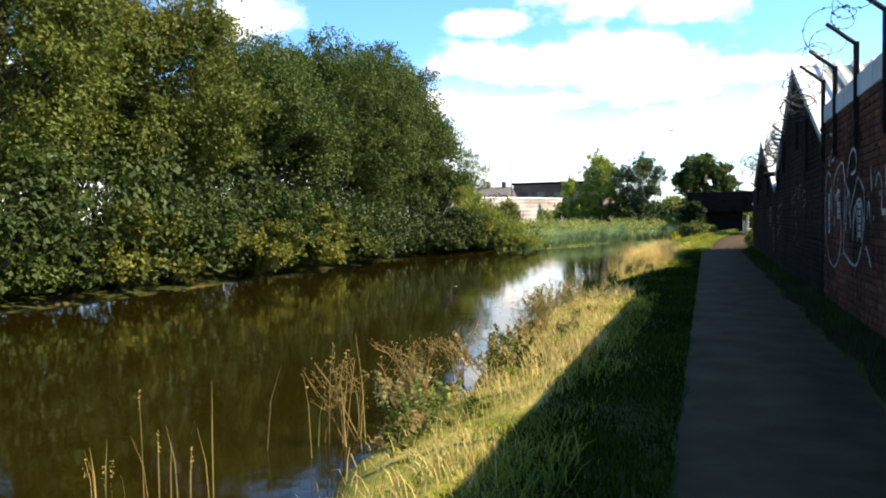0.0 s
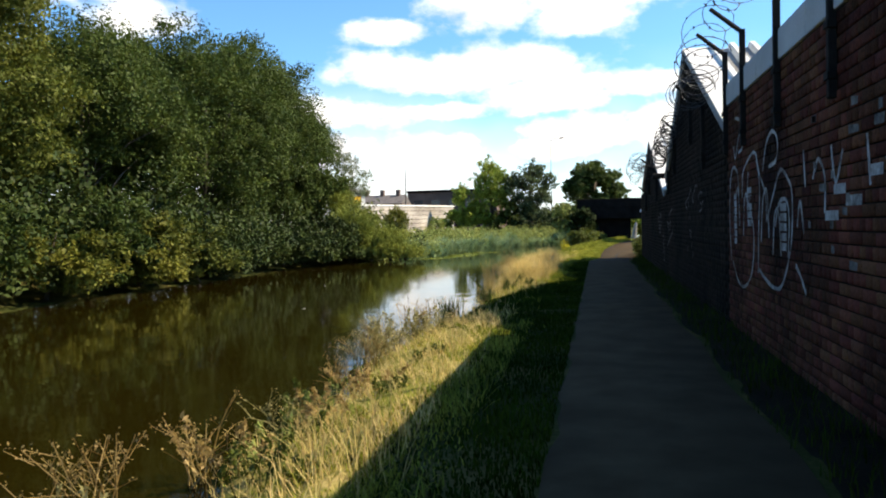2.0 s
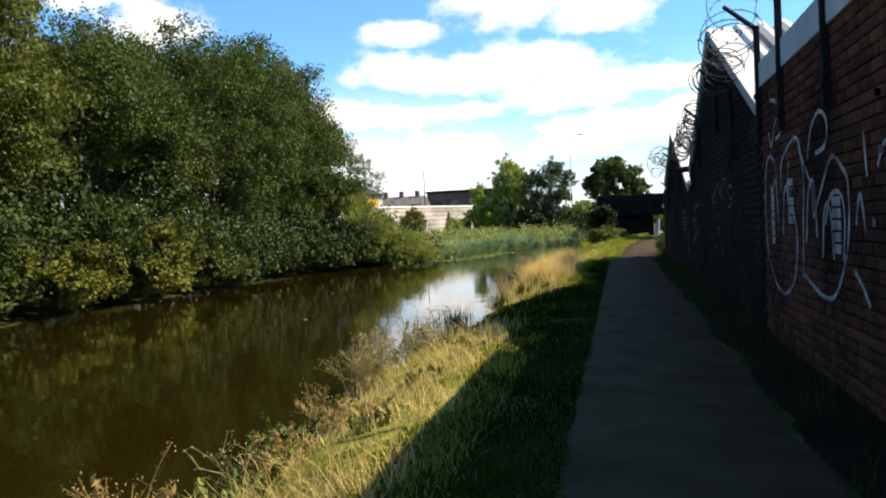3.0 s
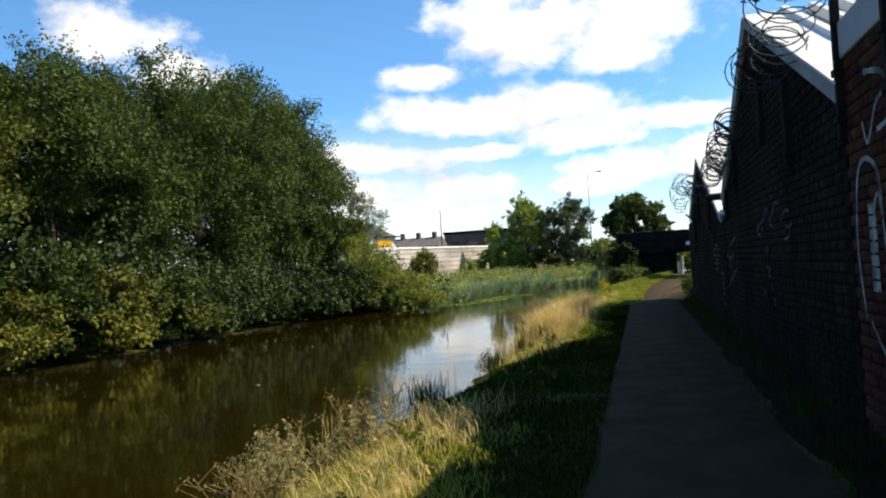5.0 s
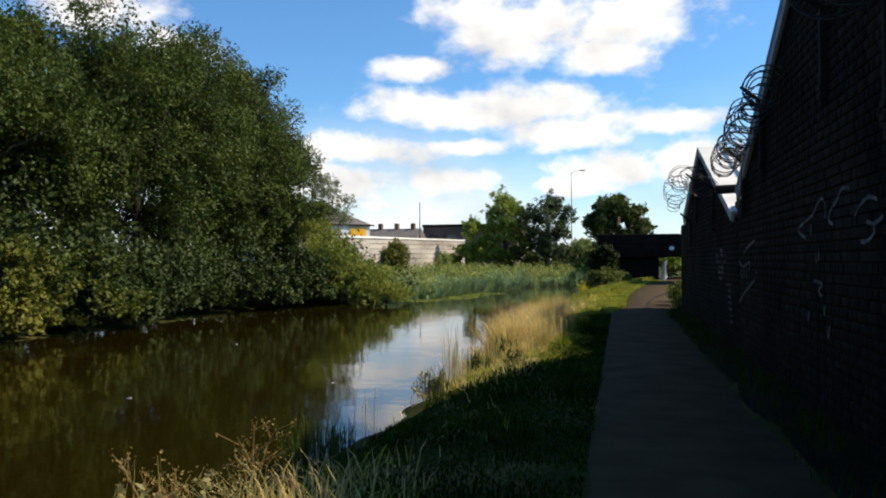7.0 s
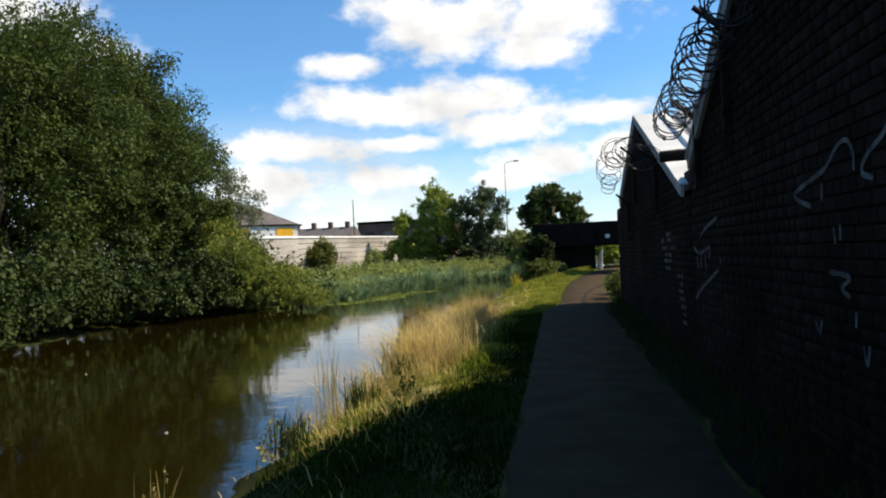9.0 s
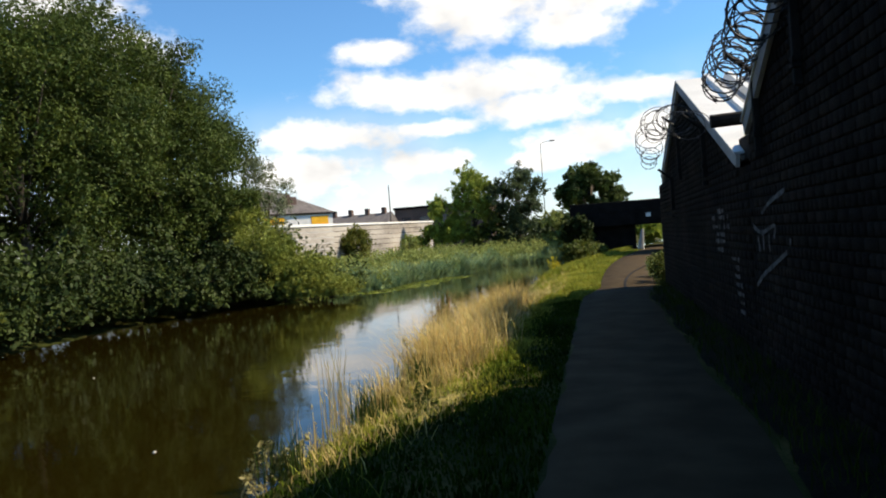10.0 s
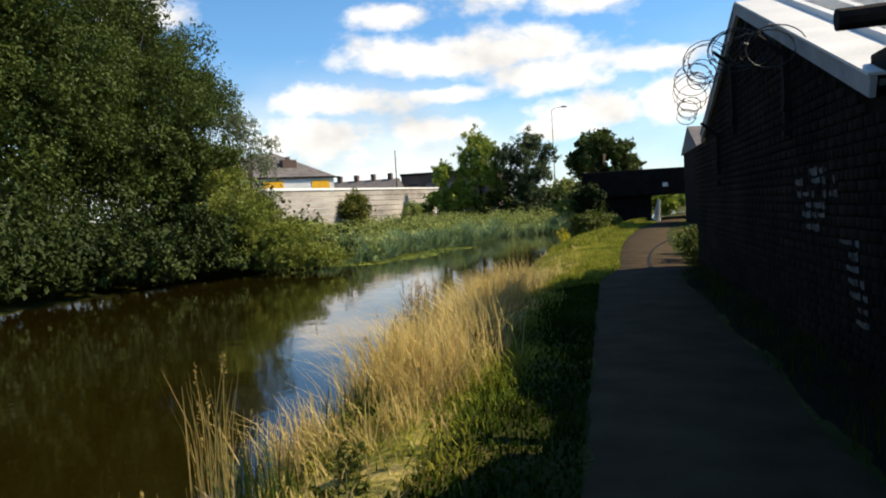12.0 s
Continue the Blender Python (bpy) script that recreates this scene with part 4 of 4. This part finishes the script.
# small scraps on the water
for x, y, a in ((-5.9, 18.6, 0.3), (-3.9, 20.2, 2.0), (-7.6, 24.5, 1.9)):
    sc_ = empty("floating_scrap", "small pale scrap floating on the water", "litter", "floating scraps", at=(x, y, WATER_Z + 0.004))
    bm = bmesh.new()
    bmesh.ops.create_icosphere(bm, subdivisions=1, radius=0.045, matrix=Matrix.Rotation(a, 4, 'Z') @ Matrix.Diagonal((1.0, 0.45, 0.16, 1)))
    part("scrap", bm, M_CONC, sc_, smooth=True)

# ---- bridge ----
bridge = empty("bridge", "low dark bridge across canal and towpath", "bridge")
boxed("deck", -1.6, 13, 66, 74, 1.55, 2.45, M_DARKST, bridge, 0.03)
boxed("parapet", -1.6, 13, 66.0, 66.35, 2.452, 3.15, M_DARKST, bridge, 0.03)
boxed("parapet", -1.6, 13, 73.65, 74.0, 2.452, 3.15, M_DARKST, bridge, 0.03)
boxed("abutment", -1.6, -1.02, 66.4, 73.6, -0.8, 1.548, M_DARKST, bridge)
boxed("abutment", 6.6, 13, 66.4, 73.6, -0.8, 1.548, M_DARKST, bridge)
boxed("span_infill", -1.0, 2.6, 66.6, 67.4, -0.9, 1.548, M_DARKST, bridge)
post = empty("marker_post", "pale weathered concrete post beside the path", "post")
bm = bmesh.new()
tube(bm, [(2.60, 62.0, -0.1), (2.66, 62.0, 0.5), (2.76, 62.0, 1.15), (2.78, 62.0, 1.25)], [0.22, 0.15, 0.09, 0.05], 8)
part("shaft", bm, M_CONC, post)

plate = empty("sign", "small pale plate fixed to the bridge parapet", "sign")
boxed("plate", 3.28, 3.58, 65.94, 65.985, 2.02, 2.26, M_RENDER, plate, 0.01)

# ---- pale wall, house and far buildings ----
pale = empty("garden_wall", "long pale grey blockwork wall with a coping", "wall", kind="structure")
for r in range(9):
    hgt = 0.345
    dx = 0.012 * ((r * 2) % 3)
    yb, k = 53.0, 0
    while yb < 88.0:
        ln = (11.0, 14.0, 9.5)[(r + k) % 3]
        ye = min(88.0, yb + ln)
        bm = bmesh.new()
        xa, xb = -17.4 + 0.052 * (yb - 53.0), -17.4 + 0.052 * (ye - 53.0)
        for q in (-0.3 + r * hgt, -0.3 + (r + 1) * hgt - 0.03):
            for px, py in ((xa - 0.22, yb), (xa - dx, yb), (xb - dx, ye), (xb - 0.22, ye)):
                bm.verts.new((px, py, q * (1 + 0.006 * (py - 53.0))))
        V = list(bm.verts)
        for fc in ((0, 1, 2, 3), (7, 6, 5, 4), (0, 4, 5, 1), (1, 5, 6, 2), (2, 6, 7, 3), (3, 7, 4, 0)):
            bm.faces.new([V[i] for i in fc])
        bmesh.ops.recalc_face_normals(bm, faces=bm.faces)
        part("block_course", bm, M_WALLC, pale)
        yb, k = ye, k + 1
bm = bmesh.new()
for y in (53.0, 88.0):
    x0, z0 = -17.4 + 0.052 * (y - 53.0), 2.805 * (1 + 0.006 * (y - 53.0))
    for px, pz in ((x0 - 0.3, 0), (x0 + 0.07, 0), (x0 + 0.07, 0.13), (x0 - 0.3, 0.13)):
        bm.verts.new((px, y, z0 + pz))
V = list(bm.verts)
for fc in ((0, 1, 2, 3), (7, 6, 5, 4), (0, 4, 5, 1), (1, 5, 6, 2), (2, 6, 7, 3), (3, 7, 4, 0)):
    bm.faces.new([V[i] for i in fc])
bmesh.ops.recalc_face_normals(bm, faces=bm.faces)
part("coping", bm, M_RENDER, pale)

house = empty("bungalow", "white rendered house with hipped grey roof and boarded windows", "house")
house.matrix_world = Matrix.Translation((-32.4, 86.0, 0)) @ Matrix.Rotation(radians(45), 4, 'Z')
HX0, HX1, HY0, HY1, HZ = -5.7, 5.7, -4.0, 4.0, 5.05
boxed("wall", HX0, HX1, HY0, HY1, 0.0, HZ, M_RENDER, house)
bm = bmesh.new()
o = 0.15
lo = [bm.verts.new(p) for p in ((HX0 - o, HY0 - o, HZ), (HX1 + o, HY0 - o, HZ), (HX1 + o, HY1 + o, HZ), (HX0 - o, HY1 + o, HZ))]
lo2 = [bm.verts.new((v.co.x, v.co.y, HZ + 0.14)) for v in lo]
r0, r1 = bm.verts.new((-0.5, 0, 7.7)), bm.verts.new((1.5, 0, 7.7))
for i in range(4):
    bm.faces.new((lo[i], lo[(i + 1) % 4], lo2[(i + 1) % 4], lo2[i]))
bm.faces.new(lo[::-1])
bm.faces.new((lo2[0], lo2[1], r1, r0))
bm.faces.new((lo2[1], lo2[2], r1))
bm.faces.new((lo2[2], lo2[3], r0, r1))
bm.faces.new((lo2[3], lo2[0], r0))
bmesh.ops.recalc_face_normals(bm, faces=bm.faces)
roof = part("roof", bm, M_SLATE, house)
boxed("chimney", 1.2, 2.6, -2.6, -1.8, 5.4, 6.9, M_FARBRICK, roof)
boxed("chimney_pot", 1.7, 2.05, -2.4, -2.05, 6.9, 7.2, M_FARBRICK, roof)
for wx0, wx1 in ((3.4, 5.2), (-1.4, 0.6)):
    w_ = boxed("window_board", wx0, wx1, HY0 - 0.05, HY0 - 0.002, 3.95, 4.85, M_BOARD, house)
    boxed("sill", wx0 - 0.1, wx1 + 0.1, HY0 - 0.16, HY0 - 0.052, 3.85, 3.94, M_RENDER, w_)
boxed("fascia", HX0 - 0.47, HX1 + 0.47, HY0 - o - 0.03, HY0 - o - 0.004, HZ - 0.02, HZ + 0.13, M_DARKST, house)

ware = empty("warehouse", "flat roofed brown brick warehouse far off", "warehouse")
boxed("wall", -42.5, -22, 176, 196, 0, 9.0, M_FARBRICK, ware)
boxed("parapet", -42.7, -21.8, 175.8, 196.2, 9.0, 9.5, M_DARKST, ware)
for k in range(5):
    boxed("window", -41 + 4 * k, -39 + 4 * k, 175.9, 175.998, 5.5, 7.2, M_GLASS, ware)
for k in range(4):
    x0 = -55.5 + 3.6 * k
    hs = empty("terraced_house", "brown brick terraced house far off", "house", "far terraces")
    boxed("wall", x0, x0 + 3.59, 165, 173, 0, 6.4, M_FARBRICK, hs)
    bm = bmesh.new()
    prism(bm, [(164.6, 6.4), (173.4, 6.4), (169, 8.4)], x0, x0 + 3.59)
    part("roof", bm, M_SLATE, hs)
    boxed("chimney", x0 + 1.4, x0 + 2.2, 168.4, 169.6, 8.0, 9.5, M_FARBRICK, hs)
    boxed("window", x0 + 1.2, x0 + 2.3, 164.93, 164.998, 4.2, 5.6, M_GLASS, hs)

lamp = empty("street_lamp", "tall thin grey street lamp column far off", "street lamp", "street lamps")
bm = bmesh.new()
tube(bm, [(-6.4, 116, 0), (-6.4, 116, 7), (-6.4, 116, 13.2)], [0.08, 0.05, 0.035], 8)
part("column", bm, M_WIRE, lamp)
bm = bmesh.new()
tube(bm, [(-6.4, 116, 13.1), (-6.0, 116, 13.45), (-4.9, 116, 13.55)], [0.04, 0.035, 0.03], 6)
arm = part("arm", bm, M_WIRE, lamp)
boxed("lantern", -5.2, -4.5, 115.85, 116.15, 13.45, 13.6, M_WIRE, arm, 0.02)
lamp2 = empty("street_lamp", "thin grey street lamp column behind the warehouse", "street lamp", "street lamps")
bm = bmesh.new()
tube(bm, [(-37, 152, 0), (-37, 152, 12.6)], [0.15, 0.08], 8)
part("column", bm, M_WIRE, lamp2)
# distant tree line
n = 9000
a = rng.uniform(-300, 260, n)
P = np.stack([a, 330 + rng.uniform(-8, 8, n), rng.uniform(0, 1, n) * (7 + 3 * np.sin(a * 0.06) + 2 * np.sin(a * 0.17))], 1)
v, f = leaves(P, 2.6)
tagged(raw("far_woods", v, f, M_LEAF_DARK), "distant dark tree line", "woods", kind="stuff")

seam = empty("path_line", "dark narrow line curving along the path", "seam")
bm = bmesh.new()
prev = None
for k in range(13):
    y = 30.9 + k * 0.9
    x = 0.62 + 0.010 * (y - 30.9) ** 2
    a, b = bm.verts.new((x - 0.03, y, 0.036)), bm.verts.new((x + 0.03, y, 0.036))
    if prev:
        bm.faces.new((prev[0], prev[1], b, a))
    prev = (a, b)
part("line_strip", bm, M_STEEL, seam)

# ---- posts and razor wire ----
fence_posts = []


def wire_post(y, z0, z1, arm=0.42):
    p = empty("fence_post", "black steel post with a cranked arm on the wall", "fence post", "razor wire posts", at=(WX - 0.035, y, z0))
    bm = bmesh.new()
    box(bm, -0.028, 0.028, -0.03, 0.03, 0, z1 - z0, 0.006)
    part("upright", bm, M_STEEL, p)
    bm = bmesh.new()
    tube(bm, [(0, 0, z1 - z0 - 0.03), (-arm * 0.75, 0, z1 - z0 + arm * 0.55)], [0.026, 0.022], 6)
    part("arm", bm, M_STEEL, p)
    for dz in (0.12, z1 - z0 - 0.75):
        bm = bmesh.new()
        box(bm, -0.04, 0.02, -0.05, 0.05, dz, dz + 0.05, 0.004)
        part("bracket", bm, M_STEEL, p)


for y in (-2.9, -1.4, 0.1, 1.6, 3.1, 4.6, 6.1, 7.65, 9.2, 10.75, 12.3, 13.40):
    wire_post(y, 2.04, 3.24)
for y, z0, z1 in ((15.4, 2.0, 2.95), (16.9, 2.5, 3.3), (19.6, 2.2, 3.1), (21.0, 1.9, 2.6), (24.3, 1.9, 2.55), (27.2, 2.05, 2.95), (28.7, 1.6, 2.2)):
    wire_post(y, z0, z1, 0.3)


def razor_coil(pts, radius, turns, label, squash=1.0, wob=0.10, seed=1, thick=0.006):
    """A coil of razor wire along a line of points, with short blades on it."""
    r_ = np.random.default_rng(seed)
    t = empty("razor_wire_coil", label, "razor wire", "razor wire coils")
    n = turns * 22
    pts = np.array(pts, float)
    s = np.linspace(0, len(pts) - 1, n)
    c = np.stack([np.interp(s, range(len(pts)), pts[:, k]) for k in range(3)], 1)
    ax = np.gradient(c, axis=0)
    ax /= np.linalg.norm(ax, axis=1)[:, None]
    a = np.linspace(0, 2 * np.pi * turns, n)
    ph = np.repeat(r_.uniform(1 - wob * 2, 1 + wob, turns + 1), 22)[:n]
    ph = np.convolve(np.r_[ph[:8], ph, ph[-8:]], np.ones(17) / 17, 'valid')[:n]
    up = np.array([0, 0, 1.0])
    side = np.cross(ax, up)
    side /= np.linalg.norm(side, axis=1)[:, None]
    up2 = np.cross(side, ax)
    sh = np.repeat(r_.normal(0, wob * 0.8, turns + 1), 22)[:n]
    p = c + side * (np.cos(a) * radius * ph)[:, None] + up2 * (np.sin(a) * radius * ph * squash)[:, None] + ax * (0.12 * np.sin(a * 0.5 + sh * 8))[:, None]
    cu = bpy.data.curves.new("wire", 'CURVE')
    cu.dimensions = '3D'
    cu.bevel_depth = thick
    cu.bevel_resolution = 0
    sp = cu.splines.new('POLY')
    sp.points.add(n - 1)
    sp.points.foreach_set("co", np.c_[p, np.ones(n)].ravel())
    tmp = bpy.data.objects.new("wire_tmp", cu)
    me = bpy.data.meshes.new_from_object(tmp)
    bpy.data.objects.remove(tmp)
    link("wire", me, M_WIRE, t)
    q = p[::2]
    v, f = leaves(q, 0.058, long=2.4)
    tagged(raw("blade", v, f, M_WIRE, t), kind="stuff")


XA = WX - 0.30
razor_coil([(XA, -3, 3.42), (XA, 3, 3.40), (XA, 8, 3.42), (XA, 13.9, 3.36)], 0.23, 26, "tangled galvanised razor wire along the wall top", 0.85, 0.32, 3, 0.004)
razor_coil([(XA + 0.05, 13.5, 3.30), (XA + 0.1, 14.8, 3.02), (XA + 0.12, 16.2, 3.2)], 0.26, 12, "loose loops of razor wire on the first gable", 0.8, 0.25, 4)
razor_coil([(XA + 0.14, 18.6, 3.08), (XA + 0.13, 20.2, 2.83), (XA + 0.12, 21.8, 2.62)], 0.185, 34, "coil of razor wire across the valley between sheds", 1.0, 0.24, 5, 0.0075)
razor_coil([(XA + 0.05, 23.4, 2.45), (XA + 0.05, 25.2, 2.75), (XA + 0.12, 26.4, 3.0)], 0.24, 7, "loose loops of razor wire on the second gable", 0.8, 0.25, 6)
razor_coil([(XA + 0.02, 27.4, 3.10), (XA - 0.05, 28.6, 2.95), (XA, 30.4, 2.60)], 0.24, 13, "coil of razor wire at the far end of the sheds", 0.9, 0.3, 7)

# ---- graffiti ----
def stroke(bm, pts, w, x=WX - 0.0165):
    """A flat ribbon of paint along points in y, z."""
    P = []
    for i in range(len(pts) - 1):
        p0, p1, p2, p3 = (Vector(pts[max(0, min(len(pts) - 1, i + k))]) for k in (-1, 0, 1, 2))
        for s in range(6):
            u = s / 6
            P.append(0.5 * ((2 * p1) + (p2 - p0) * u + (2 * p0 - 5 * p1 + 4 * p2 - p3) * u * u + (3 * p1 - p0 - 3 * p2 + p3) * u ** 3))
    P.append(Vector(pts[-1]))
    prev = None
    for i, p in enumerate(P):
        d = (P[min(i + 1, len(P) - 1)] - P[max(i - 1, 0)]).normalized()
        nn = Vector((-d.y, d.x)) * w * rng.uniform(0.75, 1.2)
        a, b = bm.verts.new((x, p.x + nn.x, p.y + nn.y)), bm.verts.new((x, p.x - nn.x, p.y - nn.y))
        if prev:
            bm.faces.new((prev[0], prev[1], b, a))
        prev = (a, b)


graf = empty("graffiti", "faded white spray painted loops on the brick wall", "graffiti")
LOOPS = [
    [(13.2, 0.8), (13.3, 1.3), (13.2, 1.75), (13.0, 1.86), (12.75, 1.75), (12.7, 1.45)],
    [(12.5, 1.5), (12.45, 1.75), (12.15, 1.88), (11.8, 1.92), (11.6, 1.7), (11.35, 1.5), (11.3, 1.25)],
    [(13.1, 0.8), (12.8, 0.6), (12.4, 0.56), (12.0, 0.75), (11.9, 1.15), (12.2, 1.5), (12.15, 1.75)],
    [(11.7, 0.75), (11.65, 1.2), (11.6, 1.6), (11.75, 1.85)],
    [(11.45, 1.72), (11.3, 1.95), (11.05, 2.04), (10.85, 1.95), (10.9, 1.78), (11.2, 1.74)],
    [(11.3, 1.25), (11.0, 1.5), (10.75, 1.68), (10.5, 1.6), (10.35, 1.45), (10.4, 1.05), (10.7, 0.72), (11.0, 0.66), (11.4, 0.72), (11.7, 0.8)],
    [(10.95, 1.2), (10.8, 1.4), (10.55, 1.42), (10.45, 1.25), (10.5, 0.95)],
    [(12.9, 2.4), (12.5, 2.3), (12.45, 2.05), (12.7, 2.0)],
    [(10.0, 1.78), (9.95, 1.5)], [(9.75, 1.55), (9.6, 1.68), (9.45, 1.55), (9.45, 1.3)], [(10.25, 0.9), (10.1, 0.82), (9.95, 0.7)],
    [(12.95, 1.15), (12.88, 1.5), (12.75, 1.6), (12.66, 1.2)], [(12.45, 1.1), (12.38, 1.45), (12.25, 1.52), (12.18, 1.2)], [(11.55, 1.05), (11.45, 1.45), (11.28, 1.52), (11.2, 1.1)], [(11.05, 0.95), (10.97, 1.3), (10.82, 1.32), (10.74, 0.95)],
    [(13.0, 2.1), (12.9, 1.95), (12.7, 2.15), (12.55, 2.2)], [(10.2, 1.2), (10.1, 1.4), (10.0, 1.15)], [(9.3, 1.75), (9.2, 1.5), (9.05, 1.7)],
    [(8.3, 1.6), (8.0, 1.3), (7.8, 1.05)], [(8.6, 1.75), (8.55, 1.45)],
]
for pts in LOOPS:
    bm = bmesh.new()
    stroke(bm, pts, 0.018)
    part("paint_stroke", bm, M_PAINT, graf)
for y0, z0, w_, h_ in ((12.85, 1.0, 0.16, 0.5), (12.0, 1.2, 0.2, 0.4), (10.55, 1.0, 0.22, 0.35), (9.0, 1.42, 0.25, 0.07), (8.7, 1.34, 0.3, 0.07), (8.35, 1.5, 0.2, 0.07), (9.15, 1.25, 0.3, 0.07), (8.1, 1.75, 0.12, 0.14), (7.9, 1.42, 0.25, 0.14), (7.5, 1.25, 0.3, 0.07)):
    k = 0
    while k * BR_H < h_:
        bm = bmesh.new()
        z1 = z0 + k * BR_H
        q = [bm.verts.new((WX - 0.0155, y0 + a, z1 + b)) for a, b in ((0, 0.0), (w_, 0.0), (w_, 0.066), (0, 0.066))]
        bm.faces.new(q)
        part("paint_patch", bm, M_PAINT, graf)
        k += 1
r_p = np.random.default_rng(21)
for k in range(26):
    zr = int(r_p.integers(11, 24))
    length = BR_L if zr % 2 else BR_L / 2
    y0 = 4.5 + length * int(r_p.integers(int(2.6 / length), int(5.4 / length))) - (0.056 if zr % 2 else 0.0)
    a, b = sorted(r_p.uniform(0, 1, 2))
    b = max(b, a + 0.35)
    bm = bmesh.new()
    z1 = 0.02 + zr * BR_H
    ring = [(y0 + 0.008 + a * 0.4 * length, z1 + 0.012), (y0 + length * min(0.95, b), z1 + 0.010 + r_p.uniform(0, 0.015)), (y0 + length * min(0.95, b), z1 + 0.072), (y0 + 0.01 + a * 0.3 * length, z1 + 0.073 - r_p.uniform(0, 0.02))]
    bm.faces.new([bm.verts.new((WX - 0.0172, p, q)) for p, q in ring])
    part("paint_patch", bm, M_PAINT2, graf)
tag = empty("graffiti", "thin white sprayed scribble on the dark gable", "graffiti")
for pts in ([(17.65, 1.48), (17.95, 1.56), (17.69, 1.62), (17.39, 1.67), (17.21, 1.76), (17.06, 1.78), (16.98, 1.71), (16.98, 1.62)],
            [(16.31, 1.8), (16.51, 1.81), (16.63, 1.74), (16.82, 1.67), (16.88, 1.6), (16.75, 1.56)],
            [(16.19, 1.59), (16.06, 1.66), (15.87, 1.7), (15.7, 1.67)], [(15.59, 1.56), (15.76, 1.52), (15.93, 1.54)],
            [(15.79, 1.52), (15.77, 1.46), (15.92, 1.41), (16.06, 1.41)], [(17.4, 1.11), (17.1, 1.09), (17.22, 1.03), (17.11, 0.99)],
            [(17.04, 0.92), (17.05, 0.84)], [(16.97, 0.76), (16.93, 0.67), (16.89, 0.77)], [(17.67, 0.82), (17.6, 0.76), (17.56, 0.83)],
            [(17.45, 1.6), (17.46, 1.5)], [(17.2, 1.36), (17.21, 1.28)], [(17.3, 1.35), (17.28, 1.26)]):
    bm = bmesh.new()
    stroke(bm, pts, 0.014)
    part("paint_stroke", bm, M_PAINT2, tag)
tag2 = empty("graffiti", "faded white sprayed marks across the dark gables", "graffiti")
for y0, y1, z in ((23.15, 23.7, 1.45), (22.94, 23.93, 1.375), (22.88, 23.98, 1.27), (23.2, 23.76, 1.18), (23.24, 23.79, 1.10), (23.4, 23.7, 1.0),
                  (22.42, 22.6, 0.92), (22.45, 22.62, 0.83), (22.34, 22.55, 0.74), (22.34, 22.52, 0.65), (22.28, 22.5, 0.56), (22.28, 22.42, 0.47), (22.26, 22.36, 0.38)):
    y = y0
    while y < y1:
        w_ = rng.uniform(0.05, 0.30)
        if rng.uniform() < 0.22:
            y += w_ * 0.6
            continue
        hh = rng.uniform(0.018, 0.036)
        bm = bmesh.new()
        ring = [(y, z - hh), (y + w_ * 0.45, z - hh * 1.2), (y + w_, z - hh * 0.6), (y + w_ * 0.96, z + hh * 0.8), (y + w_ * 0.5, z + hh * 0.5), (y + 0.01, z + hh)]
        bm.faces.new([bm.verts.new((WX - 0.0165, a, b)) for a, b in ring])
        part("paint_bar", bm, M_PAINT2, tag2)
        y += w_ + rng.uniform(0.01, 0.09)
for pts in ([(21.16, 1.37), (20.85, 1.45), (20.5, 1.5), (20.28, 1.53)], [(21.56, 1.26), (21.21, 1.2), (20.7, 1.26), (20.75, 1.16)], [(21.38, 1.16), (21.36, 1.1), (21.33, 1.03)],
            [(20.92, 1.2), (20.94, 1.12), (20.92, 1.04)], [(21.15, 1.2), (21.17, 1.05)], [(20.2, 1.16), (20.22, 1.1)], [(21.58, 0.71), (21.23, 0.83), (20.78, 0.94), (20.33, 1.05)]):
    bm = bmesh.new()
    stroke(bm, pts, 0.02)
    part("paint_stroke", bm, M_PAINT2, tag2)

# ---- bricks, last ----
near, rest = [], []
for b in brick_rows(4.5, W1B, lambda y: W1TOP):
    (near if 9.6 < b[0] < 12.4 and 0.85 < b[1] < 1.95 and len(near) < 290 else rest).append(b)
shared = {}
for y, z, length in near:
    if length not in shared:
        v, f = brick_mesh("brick", length, None)
        me = bpy.data.meshes.new("brick")
        me.from_pydata(v, [], f)
        me.materials.append(M_BRICK)
        shared[length] = me
    ob = new("brick", shared[length])
    ob.parent = wall_1
    ob.location = (WX + random.uniform(-0.004, 0.004), y, z)
joined_bricks("bricks", rest, M_BRICKS, wall_1)


def gable_top(poly):
    pts = [p for p in poly if p[1] > 0]
    return lambda y: float(np.interp(y, [p[0] for p in pts], [p[1] for p in pts]))


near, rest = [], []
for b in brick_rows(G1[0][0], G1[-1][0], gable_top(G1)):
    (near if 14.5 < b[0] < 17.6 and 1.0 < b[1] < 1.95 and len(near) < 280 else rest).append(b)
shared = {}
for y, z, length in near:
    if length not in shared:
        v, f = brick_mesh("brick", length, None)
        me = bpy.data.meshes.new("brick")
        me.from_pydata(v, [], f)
        me.materials.append(M_BLACKBRICK1)
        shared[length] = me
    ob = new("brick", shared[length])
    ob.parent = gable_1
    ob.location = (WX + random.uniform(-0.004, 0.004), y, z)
joined_bricks("bricks", rest, M_BLACKBRICK, gable_1)
joined_bricks("bricks", brick_rows(G2[0][0], G2[-1][0], gable_top(G2)), M_BLACKBRICK, gable_2)
